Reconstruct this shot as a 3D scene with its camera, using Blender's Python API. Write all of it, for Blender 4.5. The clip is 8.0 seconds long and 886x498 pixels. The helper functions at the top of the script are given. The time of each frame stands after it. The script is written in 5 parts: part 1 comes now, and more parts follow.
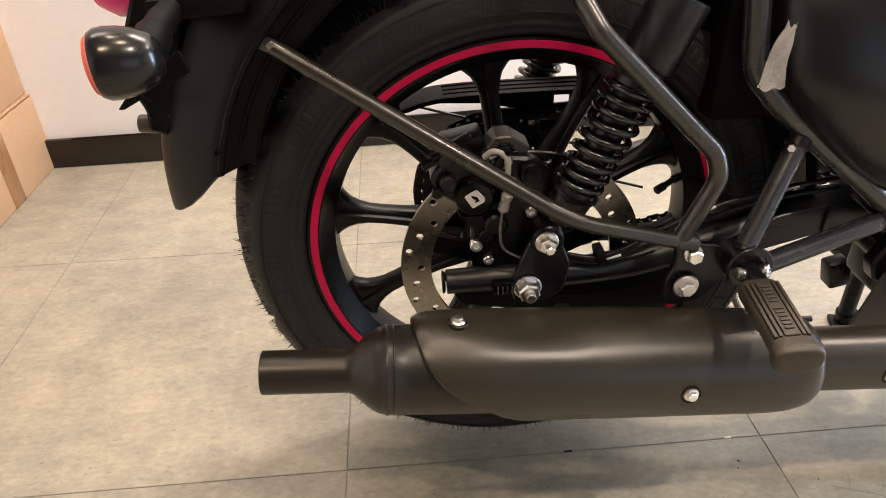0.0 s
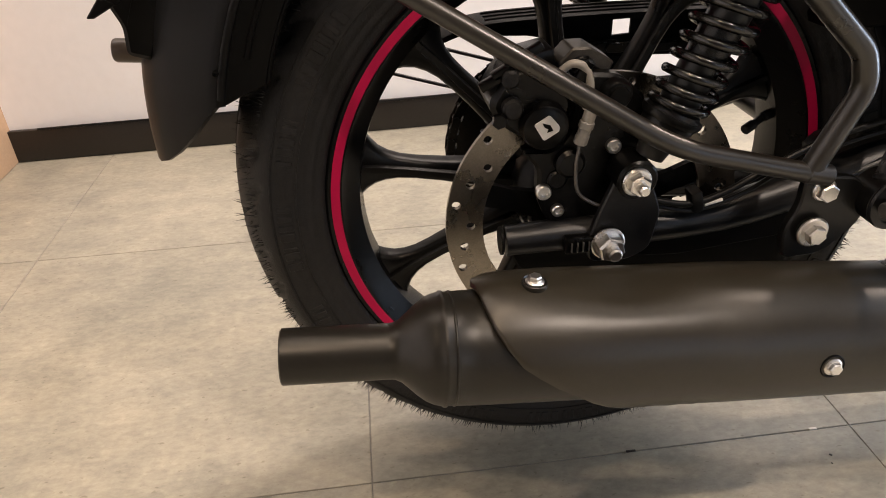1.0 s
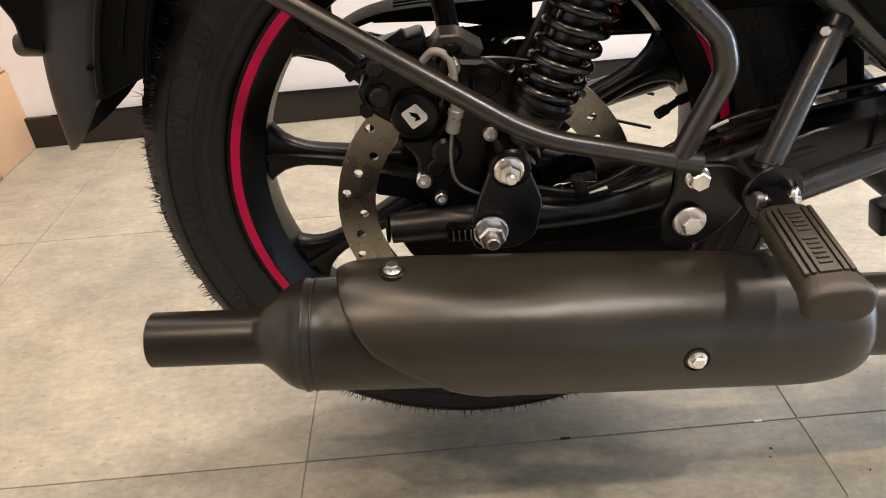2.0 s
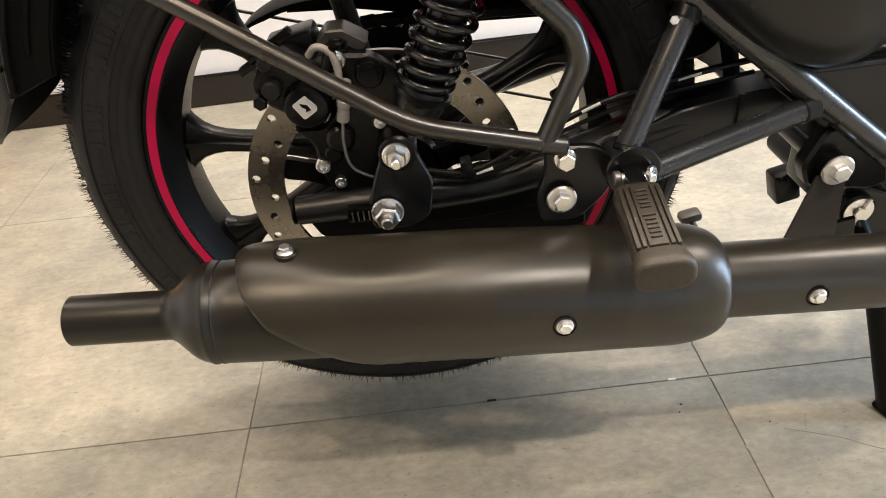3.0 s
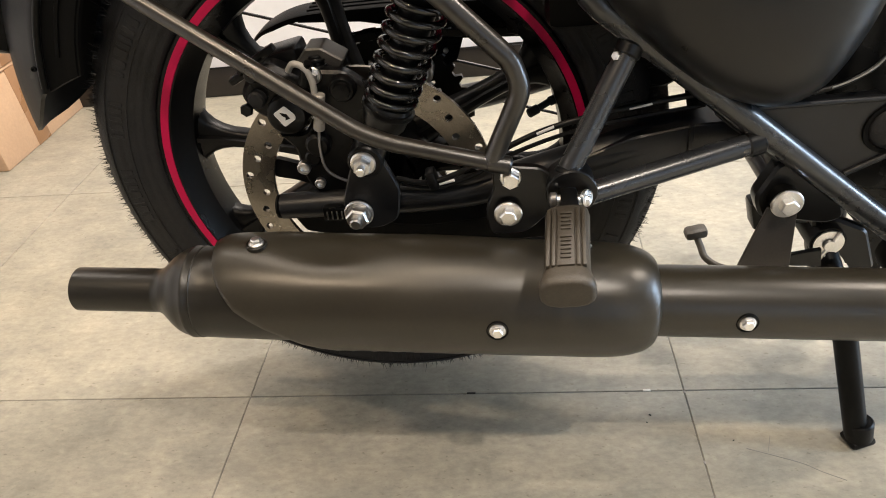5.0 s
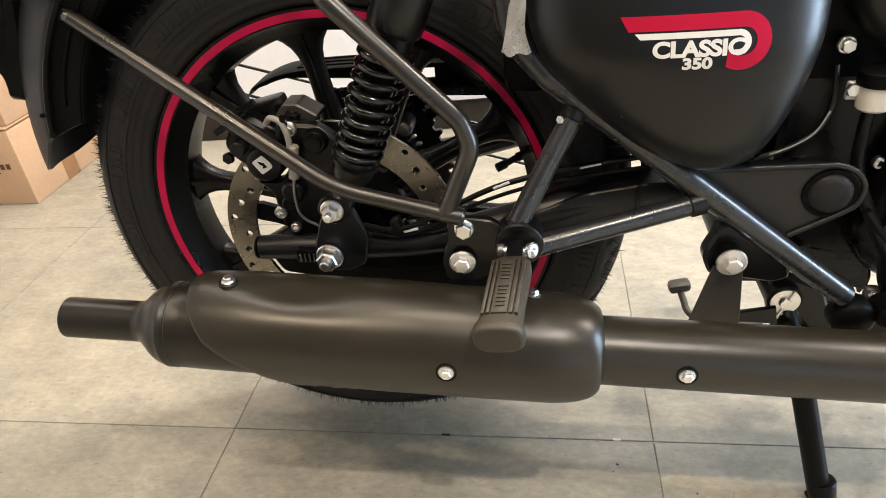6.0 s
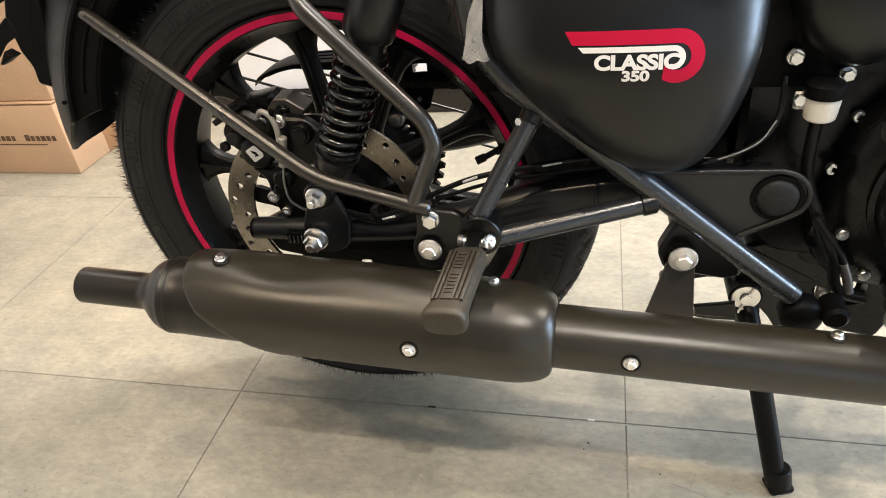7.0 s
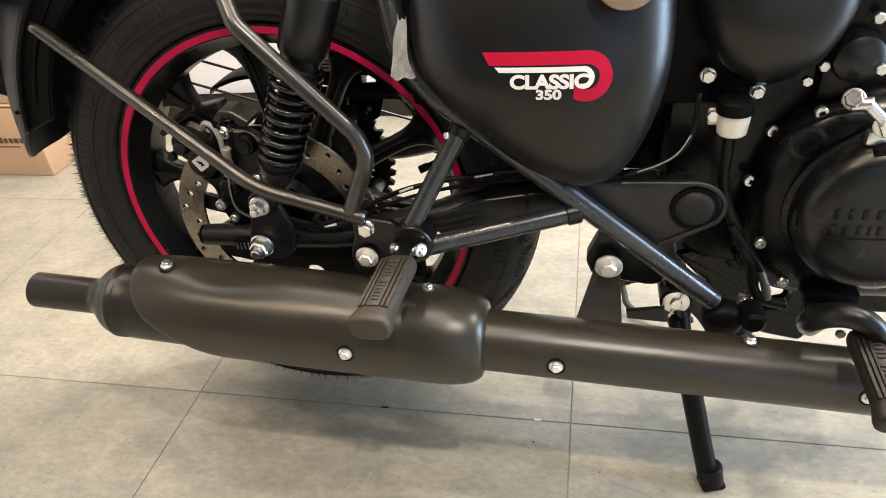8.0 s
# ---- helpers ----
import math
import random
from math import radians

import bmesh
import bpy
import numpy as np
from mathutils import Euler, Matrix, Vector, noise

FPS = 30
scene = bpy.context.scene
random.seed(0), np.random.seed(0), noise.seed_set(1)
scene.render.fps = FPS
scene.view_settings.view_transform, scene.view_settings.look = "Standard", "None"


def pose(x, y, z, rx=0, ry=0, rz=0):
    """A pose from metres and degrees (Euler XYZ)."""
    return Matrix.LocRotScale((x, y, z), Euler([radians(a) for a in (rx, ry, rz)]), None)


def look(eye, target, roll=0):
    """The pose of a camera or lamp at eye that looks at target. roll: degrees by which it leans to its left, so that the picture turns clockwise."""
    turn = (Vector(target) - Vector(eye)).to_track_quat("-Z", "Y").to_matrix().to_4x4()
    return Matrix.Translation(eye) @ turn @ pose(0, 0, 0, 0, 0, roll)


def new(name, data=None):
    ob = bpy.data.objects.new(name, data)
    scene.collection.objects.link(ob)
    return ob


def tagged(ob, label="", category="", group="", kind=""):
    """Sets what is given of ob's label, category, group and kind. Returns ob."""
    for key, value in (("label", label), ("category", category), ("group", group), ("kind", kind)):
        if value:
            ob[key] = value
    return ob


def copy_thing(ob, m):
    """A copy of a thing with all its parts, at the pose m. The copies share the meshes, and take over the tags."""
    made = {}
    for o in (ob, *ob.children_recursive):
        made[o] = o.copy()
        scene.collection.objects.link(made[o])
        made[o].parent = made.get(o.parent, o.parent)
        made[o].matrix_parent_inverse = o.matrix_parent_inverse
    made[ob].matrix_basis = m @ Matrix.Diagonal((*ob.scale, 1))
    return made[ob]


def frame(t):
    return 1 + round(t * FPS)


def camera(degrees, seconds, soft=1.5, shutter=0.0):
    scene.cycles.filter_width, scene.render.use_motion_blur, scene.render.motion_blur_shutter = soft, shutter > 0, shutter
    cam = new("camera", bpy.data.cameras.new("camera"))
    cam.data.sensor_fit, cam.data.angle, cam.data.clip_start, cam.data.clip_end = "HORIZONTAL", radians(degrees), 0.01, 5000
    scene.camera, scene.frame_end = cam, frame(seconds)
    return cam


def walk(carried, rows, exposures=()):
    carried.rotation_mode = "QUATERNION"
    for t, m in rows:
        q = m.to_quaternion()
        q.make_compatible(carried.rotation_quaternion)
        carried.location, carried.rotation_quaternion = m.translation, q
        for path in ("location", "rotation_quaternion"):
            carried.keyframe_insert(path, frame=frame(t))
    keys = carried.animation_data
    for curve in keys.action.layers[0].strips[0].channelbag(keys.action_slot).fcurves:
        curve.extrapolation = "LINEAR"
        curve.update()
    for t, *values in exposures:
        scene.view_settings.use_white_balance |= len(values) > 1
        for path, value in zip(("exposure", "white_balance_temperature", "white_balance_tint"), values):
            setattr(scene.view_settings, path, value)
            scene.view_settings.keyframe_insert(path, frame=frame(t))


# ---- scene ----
cam = camera(66.2, 8.0, soft=1.0, shutter=0.0)
PATH = [
    (0, (0.101, -0.649, 0.776), (0.214, 1.031, -0.303), -1.7),
    (0.3, (0.064, -0.617, 0.753), (0.255, 1.05, -0.336), -2.5),
    (0.5, (0.047, -0.6, 0.728), (0.266, 1.055, -0.375), -2.1),
    (0.7, (0.04, -0.584, 0.704), (0.235, 1.078, -0.391), -3.1),
    (1, (0.038, -0.548, 0.654), (0.213, 1.146, -0.394), -2.2),
    (1.2, (0.061, -0.53, 0.634), (0.205, 1.171, -0.408), -2.1),
    (1.5, (0.108, -0.534, 0.637), (0.165, 1.164, -0.419), -4.2),
    (1.7, (0.146, -0.543, 0.643), (0.174, 1.143, -0.432), -4.5),
    (2, (0.185, -0.562, 0.654), (0.192, 1.116, -0.433), -4.9),
    (2.2, (0.208, -0.573, 0.659), (0.228, 1.096, -0.443), -4.9),
    (3.3, (0.286, -0.605, 0.691), (0.279, 0.992, -0.513), -6.8),
    (3.5, (0.289, -0.611, 0.699), (0.284, 0.967, -0.529), -6.0),
    (3.8, (0.29, -0.625, 0.705), (0.235, 0.95, -0.526), -6.7),
    (4, (0.295, -0.626, 0.707), (0.226, 0.949, -0.523), -7.0),
    (4.2, (0.316, -0.631, 0.706), (0.238, 0.946, -0.522), -6.7),
    (4.5, (0.351, -0.624, 0.704), (0.236, 0.958, -0.513), -5.6),
    (4.7, (0.367, -0.626, 0.709), (0.216, 0.966, -0.493), -6.0),
    (5.8, (0.438, -0.664, 0.723), (0.124, 0.989, -0.359), -6.3),
    (6, (0.459, -0.661, 0.733), (0.159, 1.007, -0.329), -6.0),
    (6.2, (0.482, -0.665, 0.743), (0.156, 0.977, -0.351), -6.4),
    (6.5, (0.524, -0.683, 0.755), (0.155, 0.931, -0.367), -5.4),
    (6.7, (0.534, -0.688, 0.762), (0.14, 0.928, -0.347), -5.7),
    (7, (0.545, -0.688, 0.768), (0.117, 0.918, -0.344), -6.5),
    (7.2, (0.548, -0.69, 0.766), (0.154, 0.921, -0.351), -5.9),
    (7.5, (0.564, -0.692, 0.769), (0.17, 0.915, -0.355), -6.3),
    (7.7, (0.571, -0.699, 0.773), (0.18, 0.91, -0.349), -6.3),
    (8, (0.61, -0.694, 0.787), (0.205, 0.914, -0.332), -6.0),
]
EXPOSURE = [(0, -0.08, 6650, 17), (0.5, -0.16, 6650, 17), (1, -0.24, 6600, 18), (1.5, -0.16, 6550, 18), (2.2, -0.02, 6400, 15), (3.3, 0.10, 6300, 12), (4.5, 0.06, 6300, 12), (6, 0.15, 6250, 11), (8, 0.25, 6100, 10)]
walk(cam, [(t, look(eye, target, roll)) for t, eye, target, roll in PATH], EXPOSURE)

# ---- world and lamps ----
world = bpy.data.worlds.new("world")
scene.world = world
world.use_nodes = True
sky = world.node_tree.nodes.new("ShaderNodeTexSky")
sky.sky_type, sky.sun_disc, sky.sun_elevation, sky.sun_rotation = "NISHITA", False, radians(38), radians(120)
world.node_tree.links.new(sky.outputs[0], world.node_tree.nodes["Background"].inputs[0])
world.node_tree.nodes["Background"].inputs[1].default_value = 0.12

CEILING = 2.75
# downlights: place, size, power
LAMPS = [(-0.42, -1.28, 0.08, 23.0, (1.0, 0.76, 0.50)), (1.08, -1.28, 0.08, 38.0, (1.0, 0.87, 0.71)), (0.25, -0.42, 0.08, 12.0, (1.0, 0.80, 0.56)), (-0.30, 0.30, 0.08, 6.0, (1.0, 0.84, 0.64)), (2.50, 0.27, 0.08, 40.0, (1.0, 0.84, 0.66))]
# unseen panels added to brighten wall and rear floor: place, width, depth, power
FILL_PANELS = [(0.85, 0.90, 1.2, 0.3, 48.0), (-1.15, 0.90, 1.2, 0.3, 9.0), (2.3, 0.90, 1.2, 0.3, 10.0)]
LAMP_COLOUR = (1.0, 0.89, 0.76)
for lx, ly, size, power, tint in LAMPS:
    lamp = bpy.data.lights.new("ceiling_lamp", "AREA")
    lamp.shape, lamp.size, lamp.energy, lamp.color = "DISK", size, power, tint
    new("ceiling_lamp", lamp).matrix_world = pose(lx, ly, CEILING - 0.03)
for lx, ly, sx, sy, power in FILL_PANELS:
    lamp = bpy.data.lights.new("fill_panel_lamp", "AREA")
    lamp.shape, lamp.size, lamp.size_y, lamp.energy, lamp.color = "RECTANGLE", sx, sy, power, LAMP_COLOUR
    new("fill_panel_lamp", lamp).matrix_world = pose(lx, ly, CEILING - 0.03)
# daylight in the two glazed openings: place, what it faces, width, height, power
for at, facing, wide, high, power in (((3.93, -0.25, 1.12), (0.0, -0.25, 1.12), 0.48, 2.1, 120.0), ((2.15, -3.14, 1.12), (2.15, 0.0, 1.12), 2.5, 2.1, 2.5)):
    lamp = bpy.data.lights.new("window_daylight", "AREA")
    lamp.shape, lamp.size, lamp.size_y, lamp.energy, lamp.color = "RECTANGLE", wide, high, power, (0.60, 0.79, 1.0)
    new("window_daylight", lamp).matrix_world = look(at, facing)

# ---- materials ----


def mat(name, base, rough=0.5, metal=0.0, vary=0.15, scale=60.0, bump=0.0, bump_scale=400.0, spec=0.5, coat=0.0, per_piece=0.0, rough_vary=0.04):
    """A surface with fine grain and broad unevenness in colour and gloss."""
    m = bpy.data.materials.new(name)
    m.use_nodes = True
    nt = m.node_tree
    n, l = nt.nodes, nt.links
    b = n["Principled BSDF"]
    b.inputs["Roughness"].default_value, b.inputs["Metallic"].default_value = rough, metal
    b.inputs["Specular IOR Level"].default_value, b.inputs["Coat Weight"].default_value = spec, coat
    co = n.new("ShaderNodeTexCoord")
    fine, broad = n.new("ShaderNodeTexNoise"), n.new("ShaderNodeTexNoise")
    fine.inputs["Scale"].default_value, fine.inputs["Detail"].default_value = scale * 6, 4
    broad.inputs["Scale"].default_value, broad.inputs["Detail"].default_value = scale * 0.3, 5
    add = n.new("ShaderNodeMath")
    add.operation = "ADD"
    half = n.new("ShaderNodeMath")
    half.operation, half.inputs[1].default_value = "MULTIPLY", 0.5
    for t in (fine, broad):
        l.new(co.outputs["Object"], t.inputs["Vector"])
    l.new(fine.outputs["Fac"], add.inputs[0])
    l.new(broad.outputs["Fac"], add.inputs[1])
    l.new(add.outputs[0], half.inputs[0])
    value = n.new("ShaderNodeMapRange")
    value.inputs["From Min"].default_value, value.inputs["From Max"].default_value = 0.3, 0.7
    value.inputs["To Min"].default_value, value.inputs["To Max"].default_value = 1 - vary, 1 + vary
    l.new(half.outputs[0], value.inputs["Value"])
    hsv = n.new("ShaderNodeHueSaturation")
    hsv.inputs["Color"].default_value = (*base, 1)
    if per_piece:
        info, pr, mul = n.new("ShaderNodeObjectInfo"), n.new("ShaderNodeMapRange"), n.new("ShaderNodeMath")
        pr.inputs["To Min"].default_value, pr.inputs["To Max"].default_value = 1 - per_piece, 1 + per_piece
        mul.operation = "MULTIPLY"
        l.new(info.outputs["Random"], pr.inputs["Value"])
        l.new(pr.outputs[0], mul.inputs[0])
        l.new(value.outputs[0], mul.inputs[1])
        l.new(mul.outputs[0], hsv.inputs["Value"])
    else:
        l.new(value.outputs[0], hsv.inputs["Value"])
    l.new(hsv.outputs[0], b.inputs["Base Color"])
    rr = n.new("ShaderNodeMapRange")
    rr.inputs["From Min"].default_value, rr.inputs["From Max"].default_value = 0.3, 0.7
    rr.inputs["To Min"].default_value, rr.inputs["To Max"].default_value = max(rough - rough_vary, 0.02), min(rough + rough_vary, 1)
    l.new(broad.outputs["Fac"], rr.inputs["Value"])
    l.new(rr.outputs[0], b.inputs["Roughness"])
    if bump:
        grain, bp = n.new("ShaderNodeTexNoise"), n.new("ShaderNodeBump")
        grain.inputs["Scale"].default_value, grain.inputs["Detail"].default_value = bump_scale, 5
        bp.inputs["Strength"].default_value, bp.inputs["Distance"].default_value = bump, 0.002
        l.new(co.outputs["Object"], grain.inputs["Vector"])
        l.new(grain.outputs["Fac"], bp.inputs["Height"])
        l.new(bp.outputs[0], b.inputs["Normal"])
    return m


MATTE = mat("matte_black_heatproof_paint", (0.014, 0.0124, 0.0092), 0.33, vary=0.15, scale=40, bump=0.05, bump_scale=2200, spec=0.45, rough_vary=0.03)
# MATTE made lighter and browner: the warm lamps' lit band is in its colour
LIT_MATTE = mat("warm_lit_matte_shield_paint", (0.024, 0.0202, 0.0130), 0.31, vary=0.15, scale=40, bump=0.05, bump_scale=2200, spec=0.58, rough_vary=0.03)
SATIN = mat("satin_black_frame_paint", (0.004, 0.004, 0.0040), 0.32, vary=0.2, bump=0.03, bump_scale=900, spec=0.42)
TUBE = mat("satin_black_tube_paint", (0.015, 0.0128, 0.0098), 0.30, vary=0.2, bump=0.008, bump_scale=900, spec=0.95)
STRUT = mat("satin_black_strut_paint", (0.018, 0.0190, 0.0205), 0.27, vary=0.2, bump=0.008, bump_scale=900, spec=0.85)
GUSSET = mat("satin_black_gusset_paint", (0.012, 0.012, 0.0125), 0.36, vary=0.12, scale=20, bump=0.05, bump_scale=2000, spec=0.5)
PANEL = mat("matt_black_panel_paint", (0.0055, 0.0055, 0.0056), 0.29, vary=0.12, scale=20, bump=0.05, bump_scale=2500, spec=0.45)
GLOSS = mat("semi_gloss_black_paint", (0.006, 0.006, 0.0062), 0.22, vary=0.12, scale=20, spec=0.5)
MILKY = mat("milky_grey_tube", (0.34, 0.32, 0.29), 0.4, vary=0.08)
ARM = mat("dull_black_swingarm_paint", (0.008, 0.0085, 0.0095), 0.36, vary=0.2, bump=0.1, bump_scale=900, spec=0.5)
MUDGUARD = mat("black_mudguard_paint", (0.003, 0.003, 0.0031), 0.42, vary=0.15, scale=20, bump=0.05, bump_scale=2000, spec=0.15)
CAST = mat("black_cast_aluminium", (0.0025, 0.0025, 0.0026), 0.30, vary=0.3, bump=0.1, bump_scale=900, spec=0.24)
ENGINE = mat("black_coated_engine_casting", (0.0025, 0.0025, 0.0026), 0.28, vary=0.2, bump=0.04, bump_scale=500, spec=0.28)
PLASTIC = mat("black_moulded_plastic", (0.003, 0.003, 0.003), 0.48, vary=0.25, bump=0.12, bump_scale=1200, spec=0.10)
RUBBER = mat("tyre_rubber", (0.0145, 0.0141, 0.0144), 0.55, vary=0.35, scale=30, bump=0.3, bump_scale=600, spec=0.32)
HOSE = mat("black_rubber_hose", (0.004, 0.004, 0.004), 0.36, vary=0.2, spec=0.25)
PEG_RUBBER = mat("dusty_brown_grey_rubber", (0.040, 0.033, 0.023), 0.50, vary=0.3, scale=50, bump=0.2, bump_scale=800, spec=0.45)
# a darker copy of PEG_RUBBER for the rider's footrest
DARK_RUBBER = mat("dark_brown_rubber", (0.014, 0.010, 0.0075), 0.50, vary=0.3, scale=50, bump=0.2, bump_scale=800, spec=0.35)
RED = mat("red_rim_stripe", (0.52, 0.005, 0.066), 0.42, vary=0.06, spec=0.2)
DECAL_RED = mat("red_decal", (0.45, 0.005, 0.038), 0.45, vary=0.04, spec=0.2)
DECAL_WHITE = mat("white_decal", (0.80, 0.79, 0.77), 0.45, vary=0.03)
ZINC = mat("zinc_plated_steel", (0.90, 0.88, 0.85), 0.30, 1.0, vary=0.12, scale=120, bump=0.05)
STEEL = mat("brushed_disc_steel", (0.285, 0.255, 0.215), 0.28, 1.0, vary=0.2, scale=120, bump=0.1, bump_scale=1500)
DULL = mat("dull_grey_steel", (0.20, 0.19, 0.18), 0.42, 0.8, vary=0.2)
WORN = mat("worn_dark_bracket_steel", (0.060, 0.056, 0.050), 0.40, 0.6, vary=0.3)
CHAINMAT = mat("oiled_chain_steel", (0.03, 0.028, 0.025), 0.4, 0.9, vary=0.3)
SPRING = mat("gloss_black_spring", (0.003, 0.003, 0.003), 0.19, vary=0.1, spec=0.8)
BRONZE = mat("warm_grey_cap_finish", (0.34, 0.27, 0.20), 0.35, 0.6, vary=0.1)
RESERVOIR = mat("milky_white_plastic", (0.78, 0.74, 0.66), 0.4, vary=0.05)
PLASTER = mat("white_wall_paint", (0.82, 0.80, 0.79), 0.7, vary=0.03, scale=8, bump=0.1, bump_scale=250)
DARKWALL = mat("dark_grey_wall_paint", (0.10, 0.095, 0.09), 0.7, vary=0.05, scale=8)
CEILPAINT = mat("grey_ceiling_paint", (0.28, 0.27, 0.25), 0.8, vary=0.04, scale=8)
SKIRT = mat("dark_brown_skirting", (0.012, 0.009, 0.007), 0.34, vary=0.35, scale=25, bump=0.1)
GROUT = mat("grey_grout", (0.25, 0.238, 0.220), 0.85, vary=0.25, scale=60, bump=0.3)
CARD = mat("brown_cardboard", (0.50, 0.315, 0.180), 0.78, vary=0.10, scale=30, bump=0.15, bump_scale=300)
PACKTAPE = mat("brown_packing_tape", (0.30, 0.155, 0.07), 0.3, vary=0.1)
CARDPRINT = mat("dark_brown_print", (0.10, 0.05, 0.025), 0.7, vary=0.1)
STUB = mat("dark_brown_reflector_plastic", (0.055, 0.038, 0.026), 0.35, vary=0.15)
AMBER = mat("orange_red_indicator_lens", (0.82, 0.15, 0.10), 0.18, vary=0.04)
TAILRED = mat("pink_red_lamp_lens", (0.90, 0.03, 0.24), 0.15, vary=0.04)


def tile_material():
    m = mat("cement_look_floor_tile", (0.355, 0.333, 0.270), 0.38, vary=0.05, scale=16, bump=0.06, bump_scale=350, per_piece=0.04, rough_vary=0.08)
    nt = m.node_tree
    n, l = nt.nodes, nt.links
    b = n["Principled BSDF"]
    base = next(x for x in n if x.type == "HUE_SAT").outputs[0]
    geo = n.new("ShaderNodeNewGeometry")

    def layer(source, scale, detail, stretch, low, dark, high, light, rough=0.5):
        grain, ramp, mix, place = n.new("ShaderNodeTexNoise"), n.new("ShaderNodeValToRGB"), n.new("ShaderNodeMix"), n.new("ShaderNodeMapping")
        place.inputs["Scale"].default_value = stretch
        grain.inputs["Scale"].default_value, grain.inputs["Detail"].default_value, grain.inputs["Roughness"].default_value = scale, detail, rough
        e = ramp.color_ramp.elements
        e[0].position, e[0].color, e[1].position, e[1].color = low, (*dark, 1), high, (*light, 1)
        mix.data_type, mix.blend_type = "RGBA", "MULTIPLY"
        mix.inputs["Factor"].default_value = 1.0
        l.new(geo.outputs["Position"], place.inputs["Vector"])
        l.new(place.outputs[0], grain.inputs["Vector"])
        l.new(grain.outputs["Fac"], ramp.inputs["Fac"])
        l.new(source, mix.inputs[6])
        l.new(ramp.outputs[0], mix.inputs[7])
        return mix.outputs[2]

    # broad clouds, streaky blotches, fine sandy grain, sparse dark pits, sparse pale salts
    out = layer(base, 3.2, 4, (1, 1, 1), 0.36, (0.86, 0.87, 0.88), 0.62, (1.06, 1.05, 1.04))
    out = layer(out, 13, 8, (1, 1.6, 1), 0.36, (0.84, 0.85, 0.86), 0.62, (1.07, 1.06, 1.05), 0.62)
    out = layer(out, 90, 6, (0.7, 1.3, 1), 0.34, (0.84, 0.84, 0.84), 0.62, (1.08, 1.08, 1.07), 0.7)
    out = layer(out, 120, 2, (0.8, 1.5, 1), 0.270, (0.72, 0.70, 0.67), 0.345, (1, 1, 1))
    out = layer(out, 60, 3, (1, 1, 1), 0.62, (1, 1, 1), 0.74, (1.14, 1.14, 1.12))
    l.new(out, b.inputs["Base Color"])
    return m


TILE = tile_material()


def clear_material(name, colour, rough, alpha):
    m = mat(name, colour, rough, vary=0.05)
    m.node_tree.nodes["Principled BSDF"].inputs["Alpha"].default_value = alpha
    return m


FILM = clear_material("clear_plastic_film", (0.72, 0.71, 0.69), 0.38, 0.32)
GLASS = bpy.data.materials.new("window_glass")
GLASS.use_nodes = True
GLASS.node_tree.nodes["Principled BSDF"].inputs["Transmission Weight"].default_value = 1.0
GLASS.node_tree.nodes["Principled BSDF"].inputs["Roughness"].default_value = 0.02
DIFFUSER = bpy.data.materials.new("lamp_diffuser")
DIFFUSER.use_nodes = True
DIFFUSER.node_tree.nodes["Principled BSDF"].inputs["Emission Color"].default_value = (1, 0.86, 0.70, 1)
DIFFUSER.node_tree.nodes["Principled BSDF"].inputs["Emission Strength"].default_value = 6.0

# ---- mesh tools ----


def link_mesh(name, verts, faces, material, smooth=True, angle=38):
    me = bpy.data.meshes.new(name)
    me.from_pydata([tuple(v) for v in verts], [], faces)
    bm = bmesh.new()
    bm.from_mesh(me)
    bmesh.ops.remove_doubles(bm, verts=bm.verts, dist=1e-6)
    bmesh.ops.recalc_face_normals(bm, faces=bm.faces)
    bm.to_mesh(me)
    bm.free()
    me.materials.append(material)
    if smooth:
        me.shade_smooth()
        me.set_sharp_from_angle(angle=radians(angle))
    return me


def part(name, shape, material, parent=None, label="", smooth=True, angle=38):
    """One mesh object from (verts, faces), under a thing or a part."""
    ob = new(name, link_mesh(name, *shape, material, smooth, angle))
    if parent is not None:
        ob.parent = parent
        ob.matrix_parent_inverse = base_of(parent).inverted()
    return tagged(ob, label)


def base_of(ob):
    m = ob.matrix_basis
    while ob.parent is not None:
        m = ob.parent.matrix_basis @ ob.matrix_parent_inverse @ m
        ob = ob.parent
    return m


def thing(name, at, label, category, group="", kind=""):
    ob = new(name)
    ob.empty_display_size = 0.1
    ob.matrix_basis = Matrix.Translation(at)
    return tagged(ob, label, category, group, kind)


def join(*shapes):
    v, f = [], []
    for a, b in shapes:
        k = len(v)
        v += [Vector(p) for p in a]
        f += [[i + k for i in q] for q in b]
    return v, f


def moved(shape, m):
    return [m @ Vector(p) for p in shape[0]], shape[1]


def along(axis):
    """Turn that brings z to the axis."""
    return Vector(axis).to_track_quat("Z", "Y").to_matrix().to_4x4()


def lathe(profile, segs=32, closed=False):
    """Profile of (radius, height) turned about z."""
    v, f, n = [], [], len(profile)
    for i in range(segs):
        a = 2 * math.pi * i / segs
        v += [Vector((r * math.cos(a), r * math.sin(a), h)) for r, h in profile]
    for i in range(segs):
        j = (i + 1) % segs
        for k in range(n if closed else n - 1):
            q = (k + 1) % n
            f.append([i * n + k, j * n + k, j * n + q, i * n + q])
    return v, f


def turned(profile, at, axis, segs=32, closed=False):
    return moved(lathe(profile, segs, closed), Matrix.Translation(at) @ along(axis))


